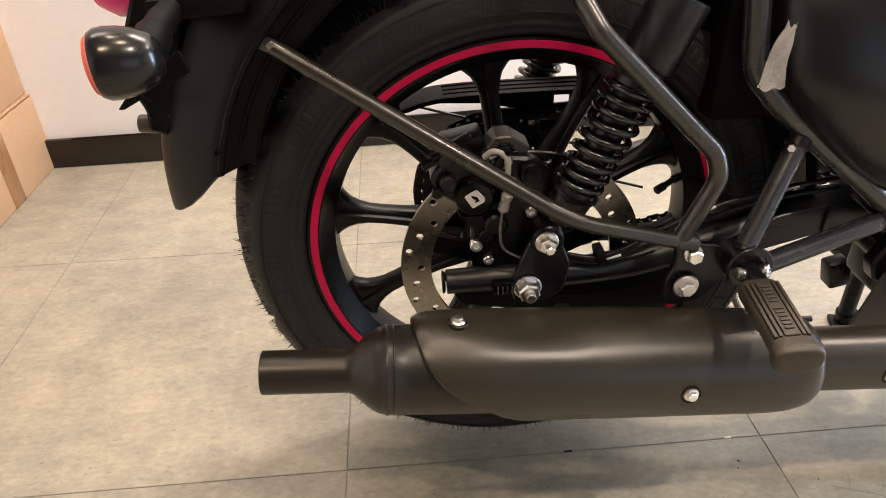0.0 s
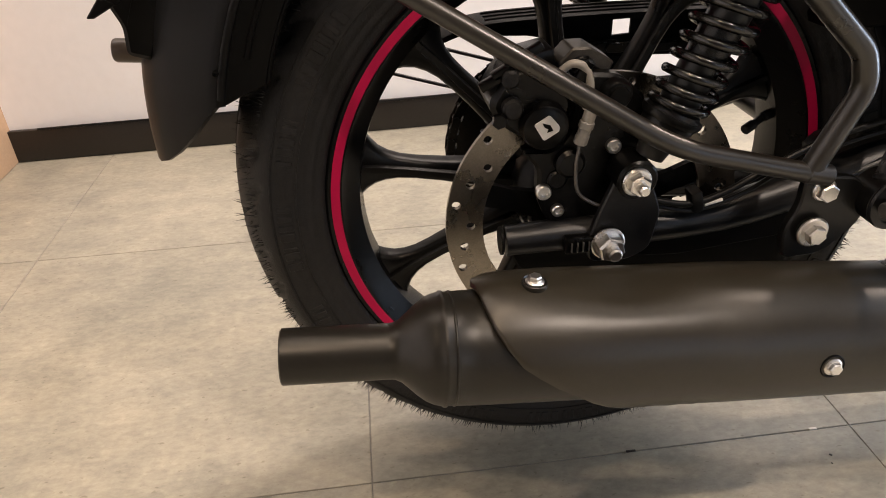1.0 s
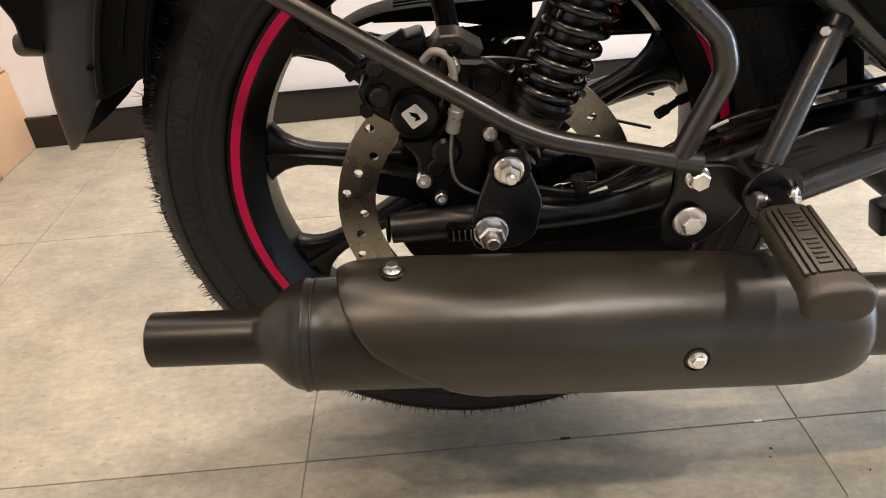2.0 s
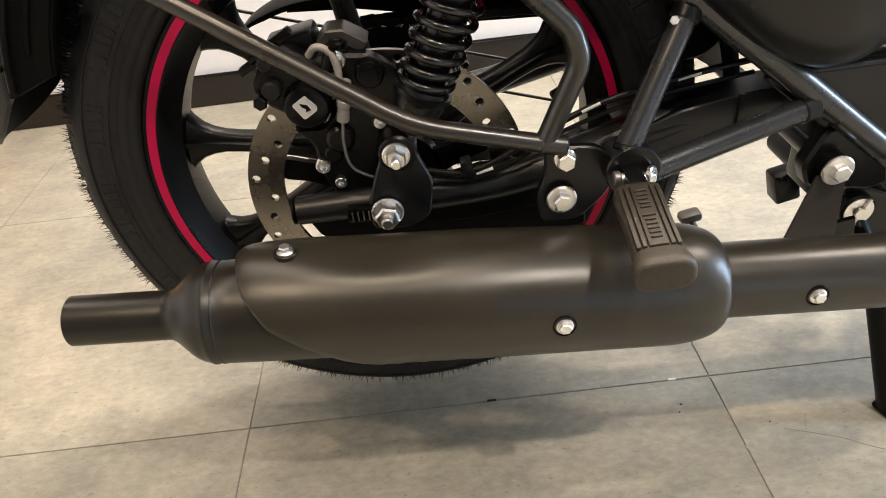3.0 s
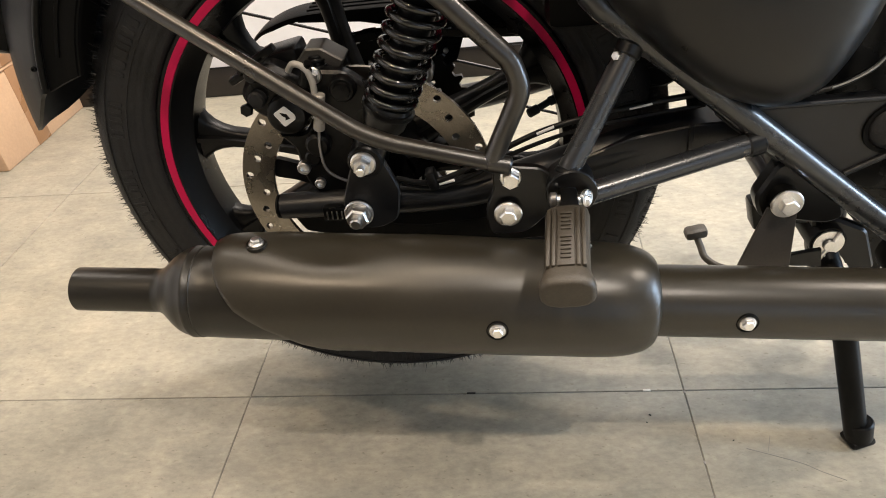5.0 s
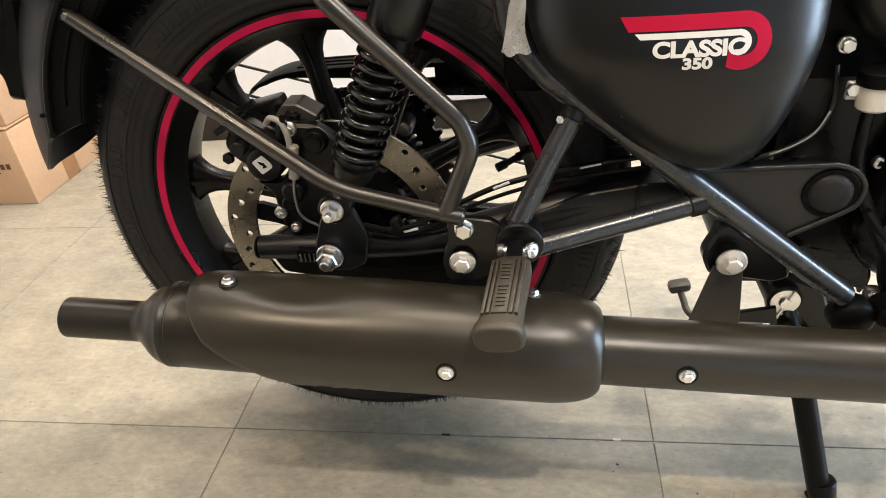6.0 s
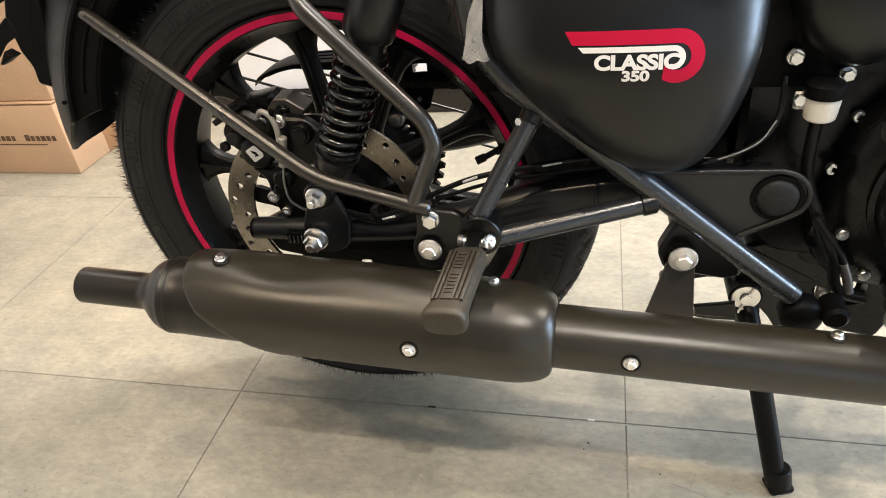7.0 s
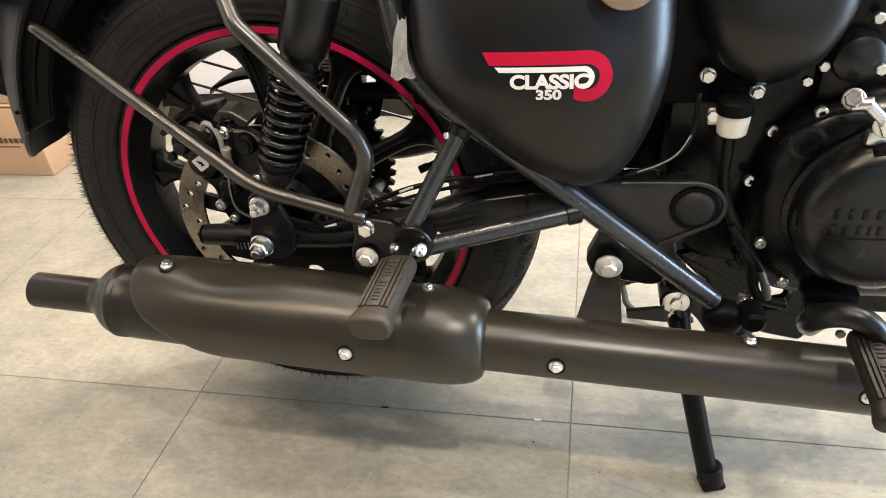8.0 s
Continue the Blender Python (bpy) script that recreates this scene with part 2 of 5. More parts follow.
def rod(a, b, r, segs=14, bevel=0.0, r2=None):
    a, b = Vector(a), Vector(b)
    h, r2 = (b - a).length, r if r2 is None else r2
    e = min(bevel, r * 0.6, h * 0.4)
    prof = [(0, 0), (r - e, 0), (r, e), (r2, h - e), (r2 - e, h), (0, h)] if e else [(0, 0), (r, 0), (r2, h), (0, h)]
    return turned(prof, a, b - a, segs)


def smooth_path(points, steps=8):
    p = [Vector(q) for q in points]
    p = [p[0] * 2 - p[1]] + p + [p[-1] * 2 - p[-2]]
    out = []
    for i in range(1, len(p) - 2):
        for s in range(steps):
            t = s / steps
            a, b, c, d = p[i - 1:i + 3]
            out.append(0.5 * (2 * b + (c - a) * t + (2 * a - 5 * b + 4 * c - d) * t * t + (3 * b - a - 3 * c + d) * t ** 3))
    return out + [p[-2]]


def rounded_path(points, radius, steps=7):
    """A straight-run path whose corners are bends of that radius."""
    p = [Vector(q) for q in points]
    out = [p[0]]
    for i in range(1, len(p) - 1):
        a, c = (p[i - 1] - p[i]).normalized(), (p[i + 1] - p[i]).normalized()
        half = a.angle(c) / 2
        d = min(radius / math.tan(half), (p[i - 1] - p[i]).length * 0.48, (p[i + 1] - p[i]).length * 0.48)
        s, e = p[i] + a * d, p[i] + c * d
        out += [s.lerp(p[i], t).lerp(p[i].lerp(e, t), t) for t in [k / steps for k in range(steps + 1)]]
    return out + [p[-1]]


def tube(path, r, segs=14, cap=True):
    """A round bar along a path; r is a number or one for each point."""
    n = len(path)
    rs = r if isinstance(r, (list, tuple)) else [r] * n
    v, f = [], []
    up = None
    for i, p in enumerate(path):
        d = (path[min(i + 1, n - 1)] - path[max(i - 1, 0)]).normalized()
        if up is None:
            up = d.orthogonal().normalized()
        up = (up - d * up.dot(d)).normalized()
        side = d.cross(up)
        for k in range(segs):
            a = 2 * math.pi * k / segs
            v.append(p + (up * math.cos(a) + side * math.sin(a)) * rs[i])
    for i in range(n - 1):
        for k in range(segs):
            q = (k + 1) % segs
            f.append([i * segs + k, i * segs + q, (i + 1) * segs + q, (i + 1) * segs + k])
    if cap:
        f += [list(range(segs)), list(range((n - 1) * segs, n * segs))]
    return v, f


def block(sx, sy, sz, bevel=0.002, segs=2):
    bm = bmesh.new()
    bmesh.ops.create_cube(bm, size=1.0)
    bmesh.ops.scale(bm, vec=(sx, sy, sz), verts=bm.verts)
    if bevel:
        bmesh.ops.bevel(bm, geom=bm.edges[:], offset=min(bevel, 0.45 * min(sx, sy, sz)), segments=segs, profile=0.5, affect="EDGES")
    bm.verts.index_update()
    out = [v.co.copy() for v in bm.verts], [[v.index for v in q.verts] for q in bm.faces]
    bm.free()
    return out


def block_at(x, y, z, sx, sy, sz, bevel=0.002, turn=None):
    return moved(block(sx, sy, sz, bevel), Matrix.Translation((x, y, z)) @ (turn or Matrix()))


def plate(outline, y0, y1, bevel=0.0015):
    """A flat plate with that outline of (x, z), between two y."""
    c = Vector((sum(p[0] for p in outline) / len(outline), sum(p[1] for p in outline) / len(outline)))
    n = len(outline)

    def ring(y, inset):
        out = []
        for i, p in enumerate(outline):
            a, b = Vector(outline[i - 1]), Vector(outline[(i + 1) % n])
            d = (b - a).normalized()
            nm = Vector((d.y, -d.x))
            if nm.dot(Vector(p) - c) < 0:
                nm = -nm
            q = Vector(p) - nm * inset
            out.append(Vector((q.x, y, q.y)))
        return out
    s = 1 if y1 > y0 else -1
    rings = [ring(y0, bevel), ring(y0 + s * bevel, 0), ring(y1 - s * bevel, 0), ring(y1, bevel)]
    v = [p for r in rings for p in r]
    f = [list(range(n)), list(range(3 * n, 4 * n))]
    for k in range(3):
        f += [[k * n + i, k * n + (i + 1) % n, (k + 1) * n + (i + 1) % n, (k + 1) * n + i] for i in range(n)]
    return v, f


def rounded_outline(points, radius, steps=5):
    """The outline of (x, z) with rounded corners."""
    out, n = [], len(points)
    for i in range(n):
        p, a, c = Vector(points[i]), Vector(points[i - 1]), Vector(points[(i + 1) % n])
        da, dc = a - p, c - p
        d = min(radius, da.length * 0.45, dc.length * 0.45)
        s, e = p + da.normalized() * d, p + dc.normalized() * d
        out += [tuple(s.lerp(p, t).lerp(p.lerp(e, t), t)) for t in [k / steps for k in range(steps + 1)]]
    return out


def smooth_outline(points, steps=6):
    p = [Vector((*q, 0)) for q in points]
    n, out = len(p), []
    for i in range(n):
        a, b, c, d = p[i - 1], p[i], p[(i + 1) % n], p[(i + 2) % n]
        for s in range(steps):
            t = s / steps
            q = 0.5 * (2 * b + (c - a) * t + (2 * a - 5 * b + 4 * c - d) * t * t + (3 * b - a - 3 * c + d) * t ** 3)
            out.append((q.x, q.y))
    return out


def hexagon(at, axis, r, h, flange=0.0, thread=0.0):
    """A bolt head: hexagon with a chamfer, on a washer, with its thread end."""
    prof = [(0, 0), (r, 0), (r, h * 0.8), (r * 0.86, h), (0, h)]
    head = lathe(prof, 6)
    shapes = []
    z = 0.0
    if flange:
        shapes.append(lathe([(0, 0), (flange, 0), (flange, 0.0015), (flange * 0.9, 0.0026), (0, 0.0026)], 24))
        z = 0.0026
    shapes.append(moved(head, Matrix.Translation((0, 0, z)) @ pose(0, 0, 0, 0, 0, random.uniform(0, 60))))
    if thread:
        shapes.append(moved(lathe([(0, 0), (r * 0.5, 0), (r * 0.5, thread * 0.85), (r * 0.38, thread), (0, thread)], 12), Matrix.Translation((0, 0, z + h - 0.0002))))
    return moved(join(*shapes), Matrix.Translation(at) @ along(axis))


def socket_screw(at, axis, r, h):
    """A round head with a hexagonal recess."""
    prof = [(0, h * 0.45), (r * 0.5, h * 0.45), (r * 0.5, h), (r * 0.85, h), (r, h * 0.8), (r, 0), (0, 0)]
    return turned(prof, at, axis, 18)


def bolt(parent, at, axis, r, h=0.006, flange=0.0, thread=0.0, label=""):
    return part("bolt", hexagon(at, axis, r, h, flange, thread), ZINC, parent, label, angle=30)


SIDE = (0, -1, 0)  # out of the side of the motorcycle that faces the camera

# ---- the room ----
WALL_TURN = 2.0


def wall_y(x):
    return 1.128 + math.tan(radians(WALL_TURN)) * x


wall_turn = pose(0, 0, 0, 0, 0, WALL_TURN)
wall_north = part("wall_north", moved(block(6.75, 0.12, 2.9, 0), Matrix.Translation((0.75, wall_y(0.75) + 0.06, 1.43)) @ wall_turn), PLASTER, smooth=False)
tagged(wall_north, "white painted wall above a dark skirting", "wall", kind="structure")
wall_west = part("wall_west", block_at(-2.56, -1.05, 1.43, 0.12, 4.3, 2.9, 0), PLASTER, smooth=False)
tagged(wall_west, "plain white painted side wall", "wall", kind="structure")
# the shop front: piers and lintel round a full-height glazed opening
wall_east = part("wall_east", join(block_at(4.06, -1.85, 1.43, 0.12, 2.70, 2.9, 0), block_at(4.06, 0.55, 1.43, 0.12, 1.10, 2.9, 0), block_at(4.06, -0.25, 2.54, 0.12, 0.5, 0.68, 0)), PLASTER, smooth=False)
tagged(wall_east, "white painted side wall with a tall glazed side light", "wall", kind="structure")
# unseen wall, added dark so that the black parts reflect little
wall_south = part("wall_south", join(block_at(-0.86, -3.26, 1.43, 3.52, 0.12, 2.9, 0), block_at(3.76, -3.26, 1.43, 0.72, 0.12, 2.9, 0), block_at(2.15, -3.26, 2.54, 2.5, 0.12, 0.68, 0)), DARKWALL, smooth=False)
tagged(wall_south, "unseen dark grey wall with a glazed opening, keeps reflections dark", "wall", kind="structure")
window_1 = thing("window_1", (4.06, -0.25, 0.0), "full-height glazed side light with a dark frame", "window", kind="structure")
for yy in (-0.48, -0.02):
    part("window_frame", block_at(4.06, yy, 1.10, 0.06, 0.04, 2.18, 0.004), SATIN, window_1)
pane = part("pane", block_at(4.06, -0.25, 1.10, 0.008, 0.42, 2.18, 0), GLASS, window_1, smooth=False)
pane.visible_shadow = False
window_2 = thing("window_2", (2.15, -3.26, 0.0), "full-height glazed shop front with a dark frame", "window", kind="structure")
for xx in (0.92, 2.15, 3.38):
    part("window_frame", block_at(xx, -3.26, 1.10, 0.04, 0.06, 2.18, 0.004), SATIN, window_2)
for xx in (1.535, 2.765):
    pane = part("pane", block_at(xx, -3.26, 1.10, 1.185, 0.008, 2.18, 0), GLASS, window_2, smooth=False)
    pane.visible_shadow = False
# unseen ceiling, its grey chosen to dim what the black paint mirrors
ceiling = part("ceiling", block_at(0.75, -1.0, CEILING + 0.06, 6.8, 4.9, 0.12, 0), CEILPAINT, smooth=False)
tagged(ceiling, "unseen plain grey ceiling, keeps reflections dark", "ceiling", kind="structure")
skirting = part("baseboard", moved(block(6.5, 0.014, 0.078, 0.002), Matrix.Translation((0.75, wall_y(0.75) - 0.008, 0.040)) @ wall_turn), SKIRT)
tagged(skirting, "dark brown glossy skirting along the white wall", "skirting", kind="structure")

first_lamp = None
for lx, ly, size, power, tint in LAMPS:
    at = Matrix.Translation((lx, ly, CEILING))
    if first_lamp is None:
        first_lamp = thing("ceiling_light", (lx, ly, CEILING), "round white ceiling downlight", "ceiling light", "ceiling lights")
        part("frame", turned([(size / 2 + 0.005, 0), (size / 2 + 0.03, 0), (size / 2 + 0.03, 0.012), (size / 2 + 0.005, 0.018)], (lx, ly, CEILING), (0, 0, -1), 40, True), PLASTER, first_lamp)
        part("diffuser", turned([(0, 0.001), (size / 2, 0.001), (size / 2, 0.006), (0, 0.006)], (lx, ly, CEILING), (0, 0, -1), 40), DIFFUSER, first_lamp)
    else:
        copy_thing(first_lamp, at)

for lx, ly, sx, sy, power in FILL_PANELS:
    panel = thing("panel_light", (lx, ly, CEILING), "unseen ceiling panel light added to brighten the wall", "ceiling light", "panel lights")
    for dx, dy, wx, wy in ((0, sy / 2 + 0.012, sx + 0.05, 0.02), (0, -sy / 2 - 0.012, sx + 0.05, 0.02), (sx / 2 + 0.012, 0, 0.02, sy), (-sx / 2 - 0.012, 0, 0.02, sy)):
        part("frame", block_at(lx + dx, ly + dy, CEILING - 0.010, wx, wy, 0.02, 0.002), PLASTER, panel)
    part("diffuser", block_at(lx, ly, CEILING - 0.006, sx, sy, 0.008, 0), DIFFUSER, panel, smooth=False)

# ---- the motorcycle ----
Y0 = 0.070  # its middle plane
HUB = Vector((0.2310, Y0 - 0.004, 0.3475))
bike = thing("motorcycle", (0.5, Y0, 0.0), "matt black classic motorcycle with red rim stripes on its centre stand", "motorcycle")


def on_hub(r, degrees, y):
    a = radians(degrees)
    return Vector((HUB.x + r * math.cos(a), y, HUB.z + r * math.sin(a)))


TO_SIDE = Matrix.Translation(HUB) @ along(SIDE)  # local z: out towards the camera

# rear wheel: the rim carries tyre, stripe, spokes, hub, disc and sprocket
rim_profile = [(0.2405, 0.0455), (0.2435, 0.043), (0.2435, 0.038), (0.232, 0.034), (0.214, 0.016), (0.214, -0.016), (0.232, -0.034), (0.2435, -0.038), (0.2435, -0.043), (0.2405, -0.0455), (0.2275, -0.0425), (0.2225, -0.034), (0.2105, -0.020), (0.2075, 0.0), (0.2105, 0.020), (0.2225, 0.034), (0.2275, 0.0425)]
wheel = part("rear_wheel", moved(lathe(rim_profile, 120, True), TO_SIDE), CAST, bike, "black alloy wheel with a thin red stripe on its rim", angle=28)
part("rim_stripe", moved(lathe([(0.2290, 0.0434), (0.2295, 0.0441), (0.2372, 0.0451), (0.2376, 0.0446)], 160, True), TO_SIDE), RED, wheel, "red stripe round the rim")
part("rim_stripe", moved(lathe([(0.2290, -0.0434), (0.2295, -0.0441), (0.2372, -0.0451), (0.2376, -0.0446)], 160, True), TO_SIDE), RED, wheel, "red stripe round the rim")


def tyre_shape():
    """Rounded section with rim flanges, ribbed sidewalls and angled tread grooves."""
    half = [(0.2415, 0.040), (0.2435, 0.0465), (0.2475, 0.0500), (0.2500, 0.0498), (0.2525, 0.0520), (0.2575, 0.0545), (0.2590, 0.0541), (0.2605, 0.0553), (0.2670, 0.0573), (0.2740, 0.0585), (0.2755, 0.0581), (0.2770, 0.0588), (0.2830, 0.0587), (0.2890, 0.0577), (0.2945, 0.0559), (0.2985, 0.0535), (0.3020, 0.0505), (0.3055, 0.0465), (0.3090, 0.0415), (0.3130, 0.0360), (0.3168, 0.0300), (0.3200, 0.0238), (0.3228, 0.0175), (0.3250, 0.0110), (0.3264, 0.0055), (0.3270, 0.0)]
    prof = half + [(r, -h) for r, h in reversed(half[:-1])]
    segs, n = 432, len(prof)
    v, f = [], []
    for i in range(segs):
        a = 360 * i / segs
        for r, h in prof:
            depth = 0.0
            if r > 0.2975:
                s = abs(h) / 0.054
                lean = (a + (10 if h < 0 else 0) + s * s * 9) % 20
                if lean < 2.0 and 0.16 < s < 0.95:
                    depth = 0.0042
                elif 9.5 < lean - s * 3 < 11.2 and 0.45 < s < 0.9:
                    depth = 0.0034
                if abs(abs(h) - 0.0055) < 0.003:
                    depth = 0.004
            t = radians(a)
            v.append(Vector(((r - depth) * math.cos(t), (r - depth) * math.sin(t), h * (1 - depth * 2))))
    for i in range(segs):
        j = (i + 1) % segs
        f += [[i * n + k, j * n + k, j * n + k + 1, i * n + k + 1] for k in range(n - 1)]
    return v, f


part("tyre", moved(tyre_shape(), TO_SIDE), RUBBER, wheel, "new black tyre with rubber whiskers on its shoulders", angle=60)


def sidewall_bars():
    """Words moulded on the sidewall, too faint to read: raised bars set across the ring, in runs, with a thin bead on either side."""
    shapes = []
    rnd = random.Random(11)
    a = 0.0
    while a < 356:
        run = rnd.choice((5, 7, 9, 11))
        for k in range(run):
            wide = rnd.uniform(0.0035, 0.0085)
            m = pose(0, 0, 0, 0, 0, a) @ Matrix.Translation((0.2795, 0, 0.0586))
            shapes.append(moved(block(0.0140, wide, 0.0016, 0.0004, 1), m))
            a += math.degrees((wide + 0.0042) / 0.2795)
        a += rnd.uniform(4, 11)
    for r, h in ((0.2682, 0.0578), (0.2912, 0.0574)):
        shapes.append(lathe([(r - 0.0007, h - 0.001), (r - 0.0005, h + 0.0009), (r + 0.0005, h + 0.0008), (r + 0.0008, h - 0.001)], 160, True))
    return join(*shapes)


tagged(part("sidewall_bar", moved(sidewall_bars(), TO_SIDE), RUBBER, wheel, "faint raised bars round the sidewall", angle=40), kind="stuff")


def whiskers():
    """The moulding whiskers that stand off a new tyre's shoulders and tread."""
    v, f = [], []
    rnd = random.Random(7)
    for i in range(1700):
        a = rnd.uniform(0, 2 * math.pi)
        if i % 3:
            h, r, out = rnd.choice((0.0465, 0.0415, 0.036)), 0.306, 0.7
        else:
            h, r, out = rnd.choice((0.03, -0.03, 0.02, 0.0, -0.02, -0.045)), 0.317, 0.2
        r = math.sqrt(max(0.0, 1)) * (0.3055 if abs(h) > 0.044 else 0.309 if abs(h) > 0.04 else 0.3122 if abs(h) > 0.033 else 0.315 if abs(h) > 0.025 else 0.322)
        d = Vector((math.cos(a), math.sin(a), (1 if h > 0 else -1) * out * rnd.uniform(0.1, 0.9)))
        d = (d + Vector((-math.sin(a), math.cos(a), 0)) * rnd.uniform(-0.5, 0.5)).normalized()
        p = Vector((r * math.cos(a), r * math.sin(a), h))
        length = rnd.uniform(0.005, 0.0115) * (1.7 if rnd.random() < 0.05 else 1)
        tip = p + d * length + Vector((rnd.uniform(-1, 1), rnd.uniform(-1, 1), 0)) * 0.001
        s1 = d.orthogonal().normalized() * 0.00055
        s2 = d.cross(s1)
        k = len(v)
        v += [p + s1, p - s1 * 0.5 + s2 * 0.87, p - s1 * 0.5 - s2 * 0.87, tip]
        f += [[k, k + 1, k + 3], [k + 1, k + 2, k + 3], [k + 2, k, k + 3]]
    return v, f


tagged(part("tyre_whisker", moved(whiskers(), TO_SIDE), RUBBER, wheel, smooth=False), kind="stuff")


def spoke_shape():
    """One cast spoke, waisted, flaring into rim and hub, with a raised middle rib."""
    stations = [(0.050, 0.022, 0.024), (0.075, 0.0165, 0.022), (0.10, 0.0125, 0.018), (0.13, 0.0104, 0.0155), (0.155, 0.0100, 0.014), (0.172, 0.0108, 0.0135), (0.184, 0.0135, 0.0135), (0.194, 0.0178, 0.0145), (0.202, 0.0245, 0.0155), (0.2085, 0.0325, 0.0165), (0.2125, 0.0400, 0.017)]
    v, f = [], []
    for r, w, d in stations:
        top = 1.0 if r < 0.2 else 0.8
        section = [(-w, -d * 0.55), (-w, d * 0.35), (-w * 0.72, d * 0.62), (-0.0040 * top, d * 0.66), (-0.0026, d * 1.0), (0.0026, d * 1.0), (0.0040 * top, d * 0.66), (w * 0.72, d * 0.62), (w, d * 0.35), (w, -d * 0.55), (0, -d)]
        v += [Vector((r, y, h)) for y, h in section]
    n = 11
    for i in range(len(stations) - 1):
        f += [[i * n + k, i * n + (k + 1) % n, (i + 1) * n + (k + 1) % n, (i + 1) * n + k] for k in range(n)]
    f += [list(range(n)), list(range((len(stations) - 1) * n, len(stations) * n))]
    return v, f


for k in range(10):
    part("spoke", moved(spoke_shape(), TO_SIDE @ pose(0, 0, 0, 0, 0, 170.9 + 36 * k)), CAST, wheel, angle=50)
part("valve", join(rod(on_hub(0.213, 15, 0.060), on_hub(0.202, 15, 0.056), 0.0052, 12, 0.001), rod(on_hub(0.203, 15, 0.0565), on_hub(0.188, 14.6, 0.050), 0.0038, 12), rod(on_hub(0.190, 14.6, 0.051), on_hub(0.178, 14.4, 0.046), 0.0052, 12, 0.001)), RUBBER, wheel, "black tyre valve")
part("hub", moved(lathe([(0, 0.075), (0.024, 0.075), (0.030, 0.070), (0.034, 0.045), (0.058, 0.030), (0.062, 0.020), (0.062, -0.020), (0.060, -0.040), (0.045, -0.06), (0.0, -0.07)], 48), TO_SIDE), CAST, wheel)


def disc_shape():
    """A ring pierced by rows of cooling holes."""
    v, f = [], []
    r0, r1, th = 0.1015, 0.1350, 0.0048
    cells, q = 36, 12
    hole = 0.0040
    for c in range(cells):
        a0 = radians(c * 10.0)
        rh = (0.1275, 0.1125, 0.1200)[c % 3]
        mid = Vector((rh * math.cos(a0), rh * math.sin(a0)))
        border = [(r1, -5 + 10 * k / 6) for k in range(7)] + [(r1 + (r0 - r1) * k / 4, 5) for k in (1, 2, 3)]
        border += [(r0, 5 - 10 * k / 6) for k in range(7)] + [(r0 + (r1 - r0) * k / 4, -5) for k in (1, 2, 3)]
        pts = [Vector((r * math.cos(a0 + radians(d)), r * math.sin(a0 + radians(d)))) for r, d in border]
        m = len(pts)
        rim = [mid + (p - mid).normalized() * hole for p in pts]
        for z in (0, th):
            k = len(v)
            v += [Vector((p.x, p.y, z)) for p in pts] + [Vector((p.x, p.y, z)) for p in rim]
            f += [[k + i, k + (i + 1) % m, k + m + (i + 1) % m, k + m + i] for i in range(m)]
        k0, k1 = k - 2 * m, k
        f += [[k0 + m + i, k0 + m + (i + 1) % m, k1 + m + (i + 1) % m, k1 + m + i] for i in range(m)]
        f += [[k0 + i, k0 + i + 1, k1 + i + 1, k1 + i] for i in range(6)] + [[k0 + i, k0 + i + 1, k1 + i + 1, k1 + i] for i in range(10, 16)]
    return v, f


part("brake_disc", moved(disc_shape(), TO_SIDE @ Matrix.Translation((0, 0, 0.0815)) @ pose(0, 0, 0, 0, 0, 169.4)), STEEL, wheel, "drilled bare steel brake disc", angle=30)
carrier = []
for k in range(5):
    s = [(0.050, -0.013), (0.078, -0.010), (0.098, -0.011), (0.108, -0.008), (0.108, 0.008), (0.098, 0.011), (0.078, 0.010), (0.050, 0.013)]
    v = [Vector((a, b, h)) for h in (0.0735, 0.0805) for a, b in s]
    f = [list(range(8)), list(range(8, 16))] + [[i, (i + 1) % 8, 8 + (i + 1) % 8, 8 + i] for i in range(8)]
    carrier.append(moved((v, f), pose(0, 0, 0, 0, 0, 72 * k + 20)))
carrier.append(lathe([(0.028, 0.060), (0.055, 0.060), (0.055, 0.0805), (0.028, 0.0805)], 40, True))
part("disc_carrier", moved(join(*carrier), TO_SIDE), CAST, wheel, "black disc carrier")


def sprocket_shape(teeth=40, r=0.1055):
    v, f = [], []
    ring = []
    for i in range(teeth):
        for da, rr in ((-0.32, r - 0.004), (-0.12, r + 0.0035), (0.12, r + 0.0035), (0.32, r - 0.004)):
            a = 2 * math.pi * (i + da) / teeth
            ring.append((rr * math.cos(a), rr * math.sin(a)))
    n = len(ring)
    for h in (0, 0.007):
        v += [Vector((x, y, h)) for x, y in ring] + [Vector((x * 0.72, y * 0.72, h)) for x, y in ring]
    for i in range(n):
        j = (i + 1) % n
        f += [[i, j, n + j, n + i], [2 * n + i, 2 * n + j, 3 * n + j, 3 * n + i], [i, j, 2 * n + j, 2 * n + i], [n + i, n + j, 3 * n + j, 3 * n + i]]
    return v, f


FAR = 0.155  # the plane of the chain, on the far side
part("sprocket", moved(sprocket_shape(), Matrix.Translation((HUB.x, FAR, HUB.z)) @ along(SIDE)), CHAINMAT, wheel, "dark steel rear sprocket", smooth=False)
part("sprocket_carrier", turned([(0, 0), (0.074, 0), (0.074, 0.03), (0.05, 0.05), (0, 0.05)], (HUB.x, FAR - 0.002, HUB.z), SIDE, 40), CAST, wheel)

# chain: links along its loop round rear and front sprockets
chain_path = []
front = Vector((0.800, FAR, 0.400))
ra, rb = 0.1085, 0.036
base = math.atan2(front.z - HUB.z, front.x - HUB.x)
